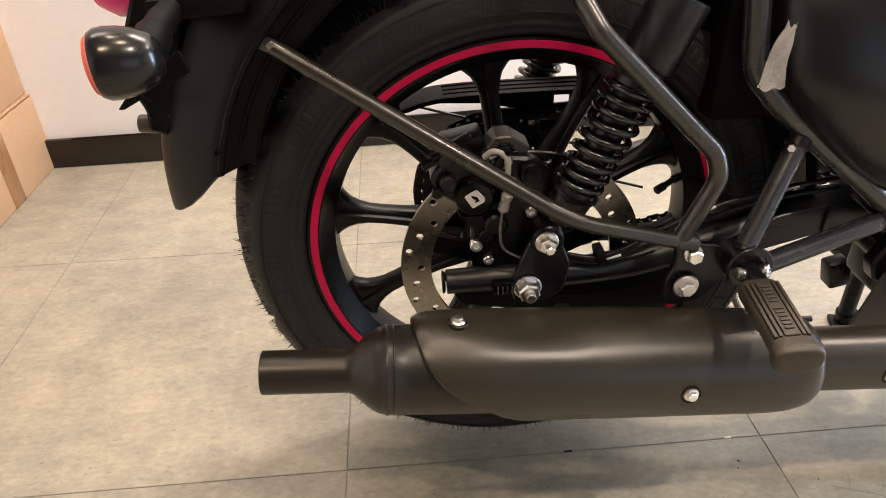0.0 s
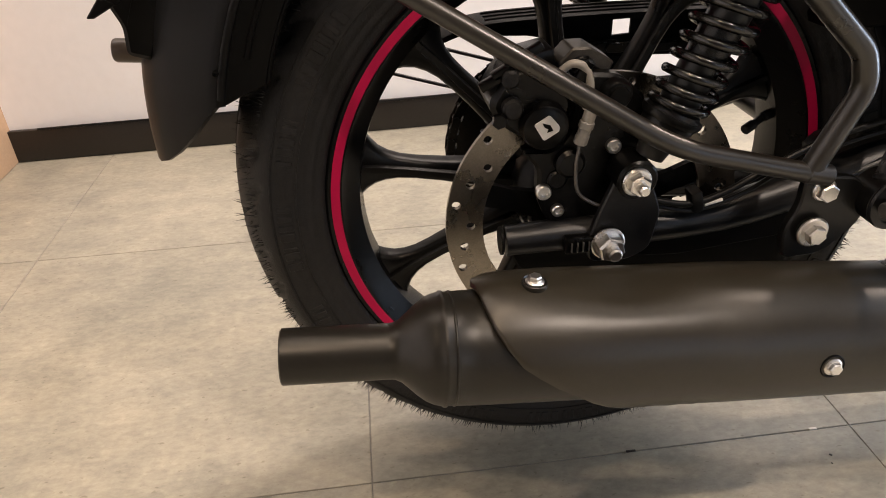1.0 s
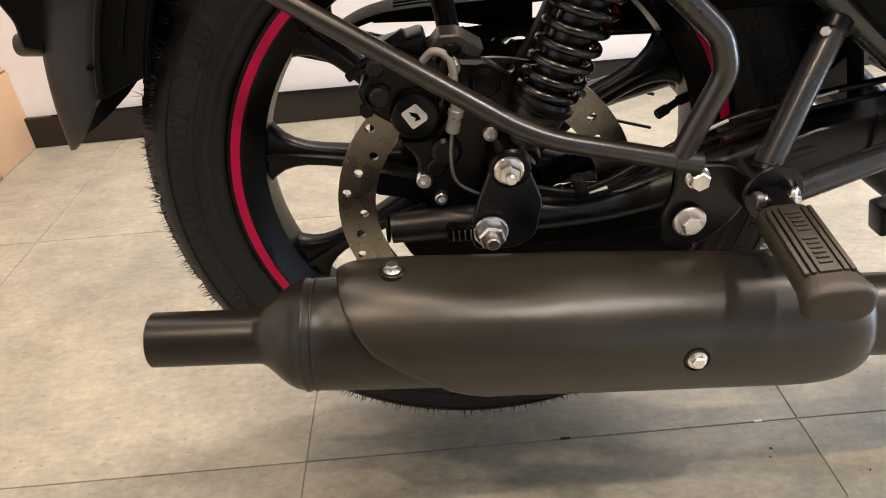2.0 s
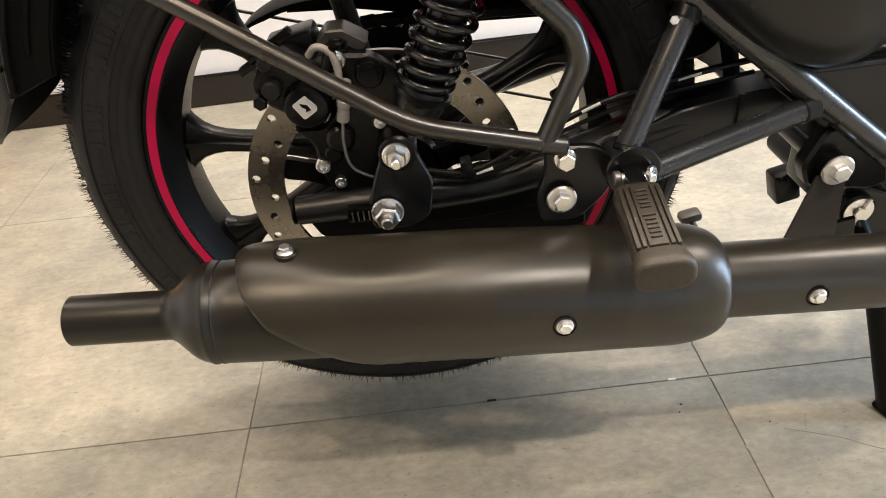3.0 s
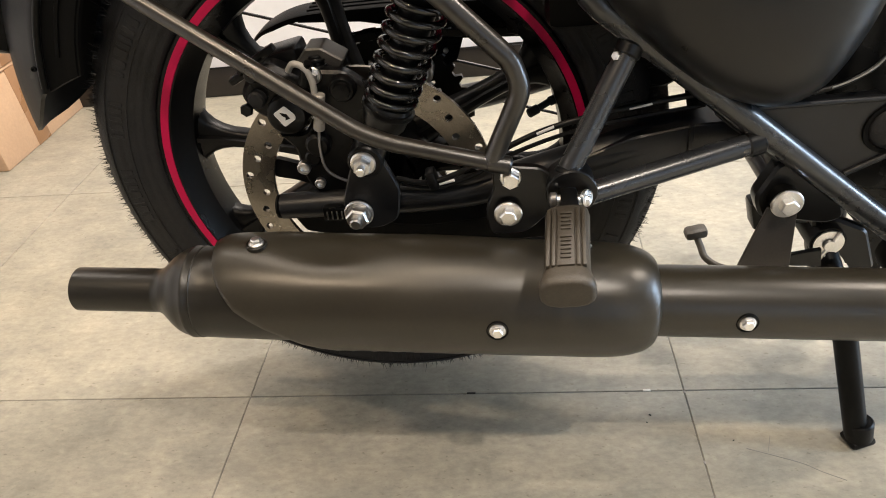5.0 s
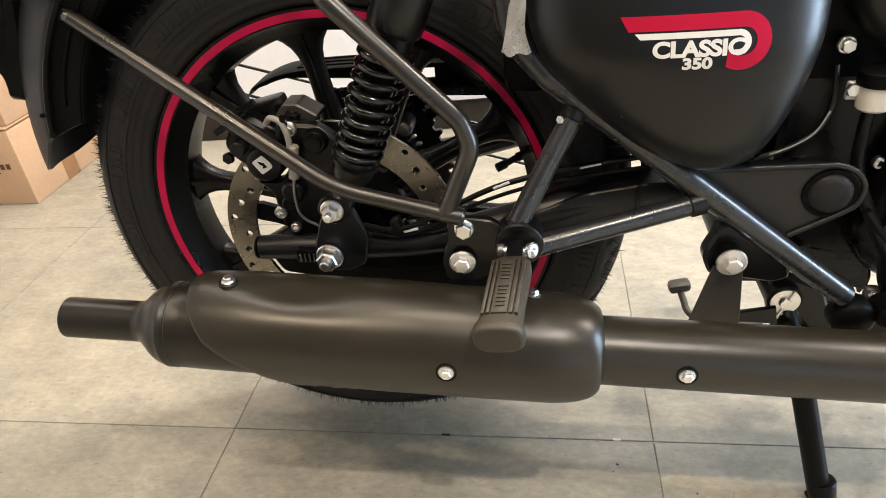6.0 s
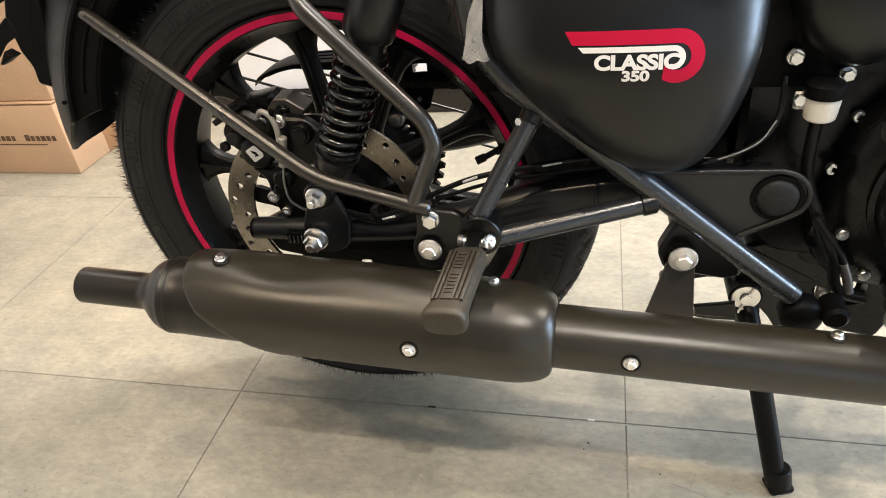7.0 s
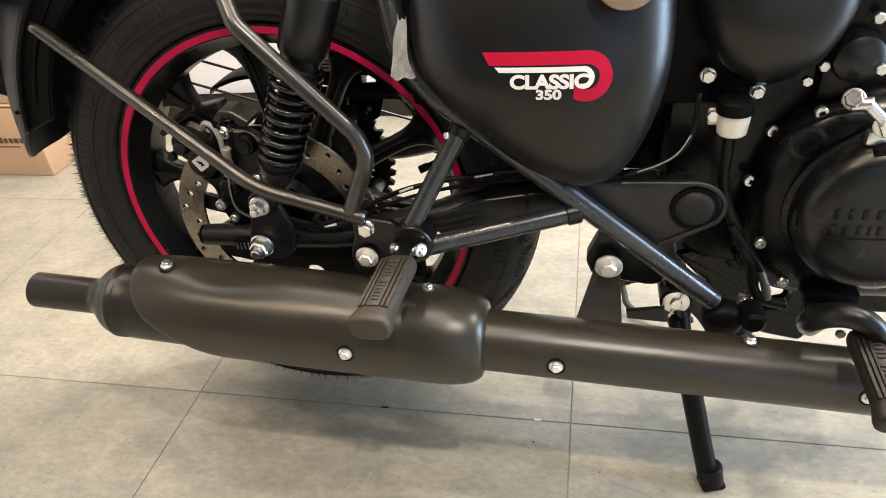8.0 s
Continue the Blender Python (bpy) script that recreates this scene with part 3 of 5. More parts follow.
tilt = math.acos((ra - rb) / math.hypot(front.x - HUB.x, front.z - HUB.z))
for k in range(41):
    a = base + tilt + (2 * math.pi - 2 * tilt) * k / 40
    chain_path.append(Vector((HUB.x + ra * math.cos(a), FAR - 0.0035, HUB.z + ra * math.sin(a))))
for k in range(13):
    a = base - tilt + 2 * tilt * k / 12
    chain_path.append(Vector((front.x + rb * math.cos(a), FAR - 0.0035, front.z + rb * math.sin(a))))
loop_len = [0.0]
closed = chain_path + [chain_path[0]]
for a, b in zip(closed, closed[1:]):
    loop_len.append(loop_len[-1] + (b - a).length)
links = []
pitch = 0.0127
count = int(loop_len[-1] / pitch)
seg = 0
for k in range(count):
    s = k * loop_len[-1] / count
    while loop_len[seg + 1] < s:
        seg += 1
    a, b = closed[seg], closed[seg + 1]
    p = a.lerp(b, (s - loop_len[seg]) / max(loop_len[seg + 1] - loop_len[seg], 1e-9))
    d = (b - a).normalized()
    m = Matrix.Translation(p) @ pose(0, 0, 0, 0, -math.degrees(math.atan2(d.z, d.x)), 0)
    wide = 0.0085 if k % 2 else 0.0055
    for side in (-1, 1):
        links.append(moved(block(0.0165, 0.0018, 0.0095, 0.003, 1), m @ Matrix.Translation((0, side * wide, 0))))
    links.append(moved(rod((0, -0.0095, 0), (0, 0.0095, 0), 0.0035, 6), m @ Matrix.Translation((0.0063, 0, 0))))
part("chain", join(*links), CHAINMAT, bike, "dark oiled roller chain", smooth=False)

# chain guard on the far side
guard = []
pts = smooth_path([(x, 0, z) for x, z in [(0.082, 0.458), (0.096, 0.472), (0.118, 0.483), (0.142, 0.490), (0.170, 0.493), (0.220, 0.4945), (0.300, 0.4950), (0.42, 0.4935), (0.52, 0.490)]], 6)
v, f = [], []
for i, p in enumerate(pts):
    t = min(1, i / 12)
    near, far = FAR - 0.010 - 0.020 * t ** 0.7, FAR + 0.004 + 0.014 * t ** 0.7
    drop = 0.003 + 0.004 * t
    for yy, dz in ((near, -drop), (near, -0.0015), (near + 0.002, 0), (far - 0.002, 0), (far, -0.002), (far, -drop - 0.008 * t), (far - 0.003, -drop - 0.008 * t), (far - 0.003, -0.003), (near + 0.003, -0.003), (near + 0.003, -drop)):
        v.append(Vector((p.x, yy, p.z + dz)))
n = 10
for i in range(len(pts) - 1):
    f += [[i * n + k, i * n + (k + 1) % n, (i + 1) * n + (k + 1) % n, (i + 1) * n + k] for k in range(n)]
guard.append((v, f))
for dy in (-0.020, -0.006, 0.008):
    guard.append(tube([Vector((p.x, FAR + dy, p.z)) for p in pts[22:]], 0.0022, 8))
chain_guard = part("chain_guard", join(*guard), PLASTIC, bike, "black chain guard")
side = [plate(o, FAR + 0.013, FAR + 0.0165, 0) for o in ([(0.135, 0.4700), (0.210, 0.4660), (0.262, 0.4560), (0.303, 0.4380), (0.303, 0.4935), (0.135, 0.4880)], [(0.303, 0.4380), (0.323, 0.4380), (0.323, 0.4615), (0.303, 0.4605)], [(0.303, 0.4770), (0.323, 0.4775), (0.323, 0.4935), (0.303, 0.4935)], [(0.323, 0.4380), (0.520, 0.4300), (0.520, 0.4895), (0.323, 0.4935)])]
part("side_plate", join(*side), PLASTIC, chain_guard, "black side plate of the chain guard with a slot", smooth=False)
lug = part("guard_lug", plate(rounded_outline([(0.280, 0.4405), (0.332, 0.4405), (0.323, 0.413), (0.306, 0.403), (0.280, 0.403)], 0.003), FAR + 0.008, FAR + 0.012, 0.001), PLASTIC, chain_guard)
part("bolt", hexagon((0.310, FAR + 0.008, 0.4260), SIDE, 0.0035, 0.004), ZINC, lug, angle=30)
for k in range(5):
    a = radians(50.5 + 72 * k)
    part("sprocket_bolt", turned([(0, 0.041), (0.007, 0.0405), (0.0100, 0.038), (0.0110, 0.034), (0.0110, 0.0)], (HUB.x + 0.086 * math.cos(a), FAR, HUB.z + 0.086 * math.sin(a)), SIDE, 20), DULL, wheel, "dull steel sprocket bolt")

# axle with nut, spacer and chain adjuster
axle = part("rear_axle", rod((HUB.x, -0.072, 0.3475), (HUB.x, 0.215, 0.3475), 0.009), ZINC, bike)
part("axle_nut", hexagon((0.229, -0.070, 0.3490), SIDE, 0.0120, 0.012, 0.0150, 0.008), ZINC, axle, "plated axle nut with a washer", angle=30)
part("chain_adjuster", block_at(0.205, -0.066, 0.349, 0.026, 0.010, 0.016, 0.002), CAST, axle)
part("adjuster_mark", join(*[block_at(0.197 + 0.005 * k, -0.0725, 0.349, 0.0012, 0.002, 0.009, 0.0003) for k in range(4)]), ZINC, axle)

# swingarm
near_path = smooth_path([(0.144, -0.048, 0.3475), (0.20, -0.048, 0.349), (0.28, -0.047, 0.350), (0.35, -0.046, 0.357), (0.43, -0.044, 0.377), (0.50, -0.042, 0.395), (0.57, -0.040, 0.404), (0.66, -0.036, 0.411), (0.718, -0.034, 0.413)], 5)
swing = part("swingarm", tube(near_path, [0.0135 + 0.005 * min(1, i / 22) for i in range(len(near_path))], 18), ARM, bike, "black tubular swingarm")
part("far_arm", tube([Vector((p.x, 2 * Y0 - p.y, p.z)) for p in near_path], 0.017, 16), ARM, swing)
part("arm_end", turned([(0, 0), (0.0105, 0), (0.0125, 0.001), (0.0125, 0.003), (0, 0.003)], (0.1425, -0.048, 0.3475), (-1, 0, 0), 20), PLASTIC, swing)
part("arm_box", plate(rounded_outline([(0.434, 0.386), (0.498, 0.412), (0.556, 0.422), (0.68, 0.427), (0.68, 0.394), (0.556, 0.388), (0.454, 0.360)], 0.008), -0.060, -0.018), ARM, swing)
part("arm_seam", plate([(0.546, 0.389), (0.546, 0.4215), (0.550, 0.4220), (0.550, 0.3885)], -0.0635, -0.058, 0.0005), ARM, swing)
part("arm_web", plate(rounded_outline([(0.25, 0.345), (0.40, 0.362), (0.42, 0.335), (0.30, 0.322), (0.255, 0.325)], 0.01), -0.058, -0.046), PLASTIC, swing)
part("arm_web", plate(rounded_outline([(0.140, 0.350), (0.42, 0.366), (0.42, 0.290), (0.292, 0.284), (0.283, 0.300), (0.268, 0.300), (0.262, 0.290), (0.160, 0.310)], 0.006), -0.042, -0.030, 0.002), PLASTIC, swing)
part("cross_tube", rod((0.47, -0.03, 0.383), (0.47, 0.17, 0.383), 0.016), ARM, swing)
part("shock_bracket", plate(rounded_outline([(0.212, 0.352), (0.220, 0.378), (0.236, 0.420), (0.256, 0.422), (0.262, 0.404), (0.274, 0.374), (0.268, 0.338), (0.248, 0.328), (0.214, 0.330)], 0.008), -0.068, -0.060), ARM, swing, "black pressed shock mounting plate")
part("shock_nut", hexagon((0.2445, -0.078, 0.4095), SIDE, 0.0092, 0.009, 0.0122, 0.008), ZINC, swing, "plated nut with a large washer", angle=30)

# shock absorbers: eye, spring, damper and cover can


def shock(y, named):
    low, top = Vector((0.2525, y, 0.4095)), Vector((0.3790, y, 0.700))
    d = (top - low).normalized()
    m = Matrix.Translation(low) @ along(d)
    body = part("shock_absorber", moved(lathe([(0, 0.252), (0.0250, 0.252), (0.0260, 0.250), (0.0260, 0.192), (0.0246, 0.188), (0.0210, 0.186), (0.0210, 0.176), (0.0235, 0.174), (0.0235, 0.168), (0.0160, 0.166), (0.0160, 0.060), (0.021, 0.058), (0.0225, 0.054), (0.0205, 0.036), (0.014, 0.026), (0.012, 0.016), (0, 0.016)], 36), m), PANEL, bike, named)
    part("eye", moved(rod((0, -0.016, 0), (0, 0.016, 0), 0.017, 24, 0.002), Matrix.Translation((0.2460, y, 0.4095))), CAST, body)
    turns, n = 9.0, 180
    pts = []
    for i in range(n):
        t = i / (n - 1)
        a = 2 * math.pi * turns * t
        ease = 0.5 - 0.5 * math.cos(math.pi * t)
        pts.append(m @ Vector(((0.0216 + 0.0022 * t) * math.cos(a), (0.0216 + 0.0022 * t) * math.sin(a), 0.058 + 0.112 * (0.8 * t + 0.2 * ease))))
    part("spring", tube(pts, 0.0036, 10), SPRING, body, "glossy black coil spring")
    part("spring_seat", moved(lathe([(0.012, 0.048), (0.0232, 0.048), (0.0250, 0.051), (0.0250, 0.0545), (0.012, 0.0545)], 32, True), m), SATIN, body)
    return body


shock(-0.062, "black shock absorber with an exposed coil spring")
shock(0.202, "black shock absorber with an exposed coil spring")

# exhaust
AX_Y = -0.142


def exhaust_axis(x):
    return Vector((x, AX_Y, 0.3180 - 0.066 * x))


def along_exhaust(stations, segs=56):
    v, f = [], []
    for x, r in stations:
        c = exhaust_axis(x)
        for k in range(segs):
            a = 2 * math.pi * k / segs
            v.append(c + Vector((0.066 * r * math.sin(a), -r * math.cos(a), r * math.sin(a))))
    for i in range(len(stations) - 1):
        f += [[i * segs + k, i * segs + (k + 1) % segs, (i + 1) * segs + (k + 1) % segs, (i + 1) * segs + k] for k in range(segs)]
    return v, f


muffler = part("muffler", along_exhaust([(0.034, 0.0214), (0.039, 0.0218), (0.044, 0.0242), (0.050, 0.0295), (0.056, 0.0350), (0.062, 0.0395), (0.068, 0.0424), (0.0735, 0.0437), (0.0745, 0.0448), (0.0770, 0.0448), (0.0780, 0.0438), (0.10, 0.0446), (0.14, 0.0452), (0.20, 0.0456), (0.30, 0.046), (0.45, 0.046), (0.49, 0.040), (0.50, 0.03)]), MATTE, bike, "matt black muffler with a heat shield", angle=50)
part("tailpipe", along_exhaust([(0.040, 0.0215), (-0.0445, 0.0215), (-0.0455, 0.0205), (-0.0440, 0.0196), (0.030, 0.0196), (0.0305, 0.001)]), MATTE, muffler, "matt black tail pipe")
part("weld_bead", along_exhaust([(0.0816, 0.0438), (0.0823, 0.0447), (0.0832, 0.0447), (0.0839, 0.0440)]), MATTE, muffler)


def shield_shape():
    """A shell that wraps the muffler, its rear edge sweeping down and forward, lifted over the muffler, with a hollow below the axle nut."""
    xs = [0.0990, 0.1000, 0.1020, 0.105, 0.110, 0.118, 0.128, 0.14, 0.155, 0.17, 0.185, 0.20, 0.215, 0.23, 0.25, 0.27, 0.29, 0.31, 0.34, 0.37, 0.40, 0.43, 0.452, 0.468, 0.480, 0.490, 0.498, 0.502, 0.506, 0.5085, 0.510]
    m = 48

    def outer(x):
        r = 0.0495 + 0.0048 * min(1, max(0, (x - 0.099) / 0.065)) ** 0.6
        if x > 0.450:
            t = min(1.0, (x - 0.450) / 0.060)
            r = 0.0360 + (r - 0.0360) * math.sqrt(max(0.0, 1 - t ** 2.6))
        return r

    edge_x = (0.099, 0.1005, 0.103, 0.1065, 0.116, 0.128, 0.148, 0.172, 0.21, 0.26, 0.30)
    edge_a = (112, 98, 82, 58, 38, 20, 4, -11, -45, -110, -165)

    def low(x):
        return float(np.interp(x, edge_x, edge_a))

    rows = []
    for x in xs:
        lo, hi = low(x), 155 if x > 0.13 else 116 + 39 * math.sqrt(max(0, (x - 0.099) / 0.031))
        c = exhaust_axis(x)
        out, inn = [], []
        for k in range(m + 1):
            d = lo + (hi - lo) * k / m
            a = radians(d)
            r = outer(x)
            lift = math.exp(-((d - 112) / 42) ** 2) * min(1, max(0, (x - 0.0985) / 0.014)) ** 0.5
            r += lift * float(np.interp(x, (0.10, 0.30, 0.44), (0.0064, 0.0046, 0.0)))
            r -= 0.0075 * math.exp(-((x - 0.215) / 0.050) ** 2) * math.exp(-((d - 88) / 22) ** 2)
            edge = min(k, m - k) / m
            lip = 0.0012 * max(0, 1 - edge * 30)
            u = Vector((0.066 * math.sin(a), -math.cos(a), math.sin(a)))
            out.append(c + u * (r - lip))
            inn.append(c + u * (r - 0.0036))
        rows.append((out, inn))
    v, f = [], []
    w = m + 1
    for out, inn in rows:
        v += out + inn
    s = 2 * w
    for i in range(len(rows) - 1):
        for k in range(m):
            f.append([i * s + k, i * s + k + 1, (i + 1) * s + k + 1, (i + 1) * s + k])
            f.append([i * s + w + k, i * s + w + k + 1, (i + 1) * s + w + k + 1, (i + 1) * s + w + k])
        for k in (0, m):
            f.append([i * s + k, (i + 1) * s + k, (i + 1) * s + w + k, i * s + w + k])
    for i in (0, len(rows) - 1):
        f += [[i * s + k, i * s + k + 1, i * s + w + k + 1, i * s + w + k] for k in range(m)]
    return v, f


part("heat_shield", shield_shape(), LIT_MATTE, muffler, "matt black muffler heat shield", angle=55)


def exhaust_bolt(x, degrees, r, parent, size=0.0085):
    """A plated screw set in a dished hole of the shield."""
    a = radians(degrees)
    u = Vector((0.066 * math.sin(a), -math.cos(a), math.sin(a)))
    p = exhaust_axis(x) + u * r
    # dishes on the side are black: the hole's shade is put into their colour
    part("dish", turned([(size * 0.2, -0.0005), (size * 1.12, -0.0005), (size * 1.28, 0.0009), (size * 1.38, 0.0004), (size * 1.38, -0.003)], p, u, 24), PLASTIC if degrees < 40 else MATTE, parent)
    part("bolt", moved(join(lathe([(0, 0), (size, 0), (size, 0.0012), (size * 0.8, 0.0022), (0, 0.0022)], 20), moved(lathe([(0, 0), (size * 0.72, 0), (size * 0.72, 0.003), (size * 0.6, 0.004), (0, 0.004)], 6), Matrix.Translation((0, 0, 0.002)))), Matrix.Translation(p) @ along(u)), ZINC, parent, "plated hexagon screw", angle=30)


exhaust_bolt(0.3655, 7, 0.0540, muffler, 0.0072)
exhaust_bolt(0.1435, 90, 0.0582, muffler, 0.0072)
exhaust_bolt(0.4435, 103, 0.0535, muffler, 0.0066)
pipe = part("exhaust_pipe", along_exhaust([(0.490, 0.030), (0.494, 0.0336), (0.60, 0.0336), (0.75, 0.0334), (0.90, 0.0330), (1.02, 0.032), (1.02, 0.001)]), LIT_MATTE, bike, "matt black exhaust pipe with a heat shield")
exhaust_bolt(0.5860, 6, 0.0333, pipe, 0.0072)
exhaust_bolt(0.8820, 15, 0.0328, pipe, 0.0060)
exhaust_bolt(0.7755, 97, 0.0334, pipe, 0.0066)

# frame tubes and carrier loop
frame_part = part("frame_tube", tube(rounded_path([(0.412, -0.055, 0.70), (0.431, -0.062, 0.570), (0.462, -0.071, 0.5365), (0.744, -0.076, 0.3065)], 0.045), 0.0118, 18), STRUT, bike, "black frame tube running down to the engine")
part("frame_tube", tube([Vector((0.470, 2 * Y0 + 0.071, 0.537)), Vector((0.757, 2 * Y0 + 0.076, 0.300))], 0.0142, 16), SATIN, bike)
part("tube_end", rod((0.742, -0.076, 0.308), (0.752, -0.076, 0.300), 0.0118, 16, 0.002), GUSSET, frame_part)
part("rubber_stop", turned([(0, 0), (0.0215, 0), (0.0220, 0.010), (0.0205, 0.018), (0.015, 0.023), (0, 0.025)], (0.762, -0.066, 0.276), SIDE, 32), PLASTIC, bike)
peg_strut = part("peg_strut", rod((0.4310, -0.116, 0.409), (0.4850, -0.074, 0.503), 0.0102, 16), STRUT, bike, "black footrest strut with a weld at its ends")
part("weld_collar", rod((0.4815, -0.0768, 0.4965), (0.4870, -0.0725, 0.5065), 0.0118, 14, 0.002), SATIN, peg_strut)
part("weld_collar", rod((0.4300, -0.117, 0.407), (0.4335, -0.114, 0.4125), 0.0118, 14, 0.002), SATIN, peg_strut)
part("bolt", hexagon((0.474, -0.083, 0.500), (-0.6, -0.7, 0.3), 0.004, 0.004), ZINC, peg_strut, angle=30)
low_strut = part("peg_strut", rod((0.4450, -0.116, 0.3865), (0.6020, -0.077, 0.4105), 0.0105, 16), STRUT, bike, "black footrest strut with a weld at its ends")
part("weld_collar", rod((0.590, -0.080, 0.4085), (0.606, -0.076, 0.4110), 0.0120, 14, 0.002), SATIN, low_strut)

stay = part("mudguard_stay", tube(rounded_path([(-0.0075, -0.018, 0.6015), (0.262, -0.1045, 0.4470), (0.372, -0.1130, 0.4210)], 0.16, 10), 0.0078, 16), TUBE, bike, "black tube stay that holds the mudguard")
part("flat_end", moved(block(0.026, 0.005, 0.014, 0.002), Matrix.Translation((-0.0095, -0.018, 0.6025)) @ pose(0, 0, 0, 0, 30, 0)), TUBE, stay)
part("dark_bolt", hexagon((-0.0075, -0.022, 0.6030), SIDE, 0.0045, 0.004), DULL, stay, angle=30)
part("weld_end", rod((0.362, -0.1125, 0.4235), (0.384, -0.1140, 0.4190), 0.0085, 14, 0.002), TUBE, stay)
part("guard_loop", tube(rounded_path([(0.238, -0.022, 0.735), (0.264, -0.074, 0.640), (0.277, -0.090, 0.618), (0.3865, -0.1085, 0.512), (0.3945, -0.1095, 0.487), (0.365, -0.112, 0.420)], 0.030), 0.0088, 16), TUBE, bike, "black bent carrier tube beside the shock absorber")

# footrest plate and pillion footrest
peg_plate = part("footrest_plate", plate(rounded_outline([(0.366, 0.419), (0.412, 0.414), (0.428, 0.392), (0.420, 0.370), (0.396, 0.346), (0.362, 0.344), (0.358, 0.372), (0.367, 0.392)], 0.010), -0.112, -0.103), SATIN, bike, "black footrest mounting plate")
bolt(peg_plate, (0.3825, -0.112, 0.4065), SIDE, 0.0080, 0.007, 0.0096)
bolt(peg_plate, (0.3790, -0.117, 0.3715), SIDE, 0.0080, 0.007, 0.0130)
part("spacer", rod((0.379, -0.103, 0.3715), (0.379, -0.117, 0.3715), 0.0110, 20), SATIN, peg_plate)
part("hinge_boss", rod((0.4345, -0.098, 0.396), (0.4345, -0.128, 0.396), 0.0215, 28, 0.003), SATIN, peg_plate)
part("hinge_ring", turned([(0.0165, 0), (0.0215, 0), (0.0225, 0.002), (0.0215, 0.004), (0.0165, 0.004)], (0.4345, -0.126, 0.397), SIDE, 28, True), SATIN, peg_plate)

peg = part("footrest", block_at(0.4310, -0.145, 0.3960, 0.016, 0.045, 0.014, 0.003), SATIN, bike, "folding footrest with a brown-grey ribbed rubber")
part("hinge_pin", rod((0.418, -0.139, 0.398), (0.449, -0.139, 0.396), 0.0048, 14, 0.001), ZINC, peg)
part("bolt", turned([(0, 0), (0.0075, 0), (0.0075, 0.003), (0.006, 0.004), (0, 0.004)], (0.4450, -0.137, 0.3975), (0.75, -0.6, 0.2), 20), ZINC, peg, angle=30)
part("pin_head", rod((0.4150, -0.139, 0.3985), (0.4210, -0.139, 0.3985), 0.0062, 12, 0.001), DULL, peg)


def peg_rubber():
    """A rounded rubber, wider and thicker towards its end."""
    v, f = [], []
    st = [(0, 0.84, 0.74), (0.003, 0.96, 0.90), (0.009, 1.02, 0.98), (0.03, 1.0, 1.0), (0.06, 0.97, 0.98), (0.078, 0.99, 1.02), (0.086, 1.09, 1.14), (0.092, 1.17, 1.24), (0.097, 1.16, 1.22), (0.0995, 1.06, 1.08), (0.100, 0.95, 0.92)]
    n = 36
    for s, w, h in st:
        for k in range(n):
            a = 2 * math.pi * k / n
            c, q = math.cos(a), math.sin(a)
            e = 0.66
            x = 0.0180 * w * math.copysign(abs(c) ** e, c)
            z = 0.0112 * h * math.copysign(abs(q) ** e, q)
            v.append(Vector((x, -s, z)))
    for i in range(len(st) - 1):
        f += [[i * n + k, i * n + (k + 1) % n, (i + 1) * n + (k + 1) % n, (i + 1) * n + k] for k in range(n)]
    return v, f + [list(range(n)), list(range((len(st) - 1) * n, len(st) * n))]


PEG_AT = Matrix.Translation((0.4290, -0.153, 0.3935)) @ pose(0, 0, 0, 4, -6, -5)
part("rubber", moved(peg_rubber(), PEG_AT), PEG_RUBBER, peg, "brown-grey footrest rubber with ribs", angle=50)


def peg_lands(at, parent, surface=PEG_RUBBER):
    """Long raised lands on the rubber's face with deep grooves between them, and a row of raised bars along the middle."""
    for x, wide in ((-0.0137, 0.0030), (-0.0094, 0.0030), (0.0, 0.0132), (0.0094, 0.0030), (0.0137, 0.0030)):
        part("land", moved(block(wide, 0.070, 0.0040, 0.0006), at @ Matrix.Translation((x, -0.045, 0.0114 - (abs(x) / 0.018) ** 4 * 0.0022))), surface, parent)
    for k in range(12):
        if k != 5:
            part("raised_bar", moved(block(0.0080 if k not in (0, 6) else 0.0095, 0.0024, 0.0016, 0.0005), at @ Matrix.Translation((0, -0.018 - 0.0049 * k, 0.0139))), surface, parent)


peg_lands(PEG_AT, peg)

# ---- brake caliper ----
caliper = part("brake_caliper", moved(plate(rounded_outline([(-0.034, -0.024), (-0.038, 0.010), (-0.024, 0.030), (0.012, 0.034), (0.034, 0.022), (0.036, -0.012), (0.016, -0.030), (-0.014, -0.032)], 0.010), -0.028, 0.030, 0.005), Matrix.Translation((0.165, -0.018, 0.467)) @ pose(0, 0, 0, 0, 38, 0) @ Matrix.Diagonal((0.86, 1, 0.86, 1))), CAST, bike, "black cast brake caliper with a white mark")
part("piston_housing", turned([(0, 0.031), (0.015, 0.031), (0.0180, 0.029), (0.0196, 0.024), (0.0203, 0.0), (0.0203, -0.01)], (0.174, -0.028, 0.452), SIDE, 40), CAST, caliper)
diamond = [(-0.0108, 0.001), (-0.0004, 0.0108), (0.0100, 0.0030), (0.0108, -0.001), (0.0004, -0.0108)]
mark = plate(rounded_outline(diamond, 0.002), 0.0004, -0.0004, 0.0001)
part("white_mark", moved(mark, Matrix.Translation((0.1735, -0.0597, 0.4535)) @ pose(0, 0, 0, 0, 12, 0)), DECAL_WHITE, caliper, "white diamond mark")
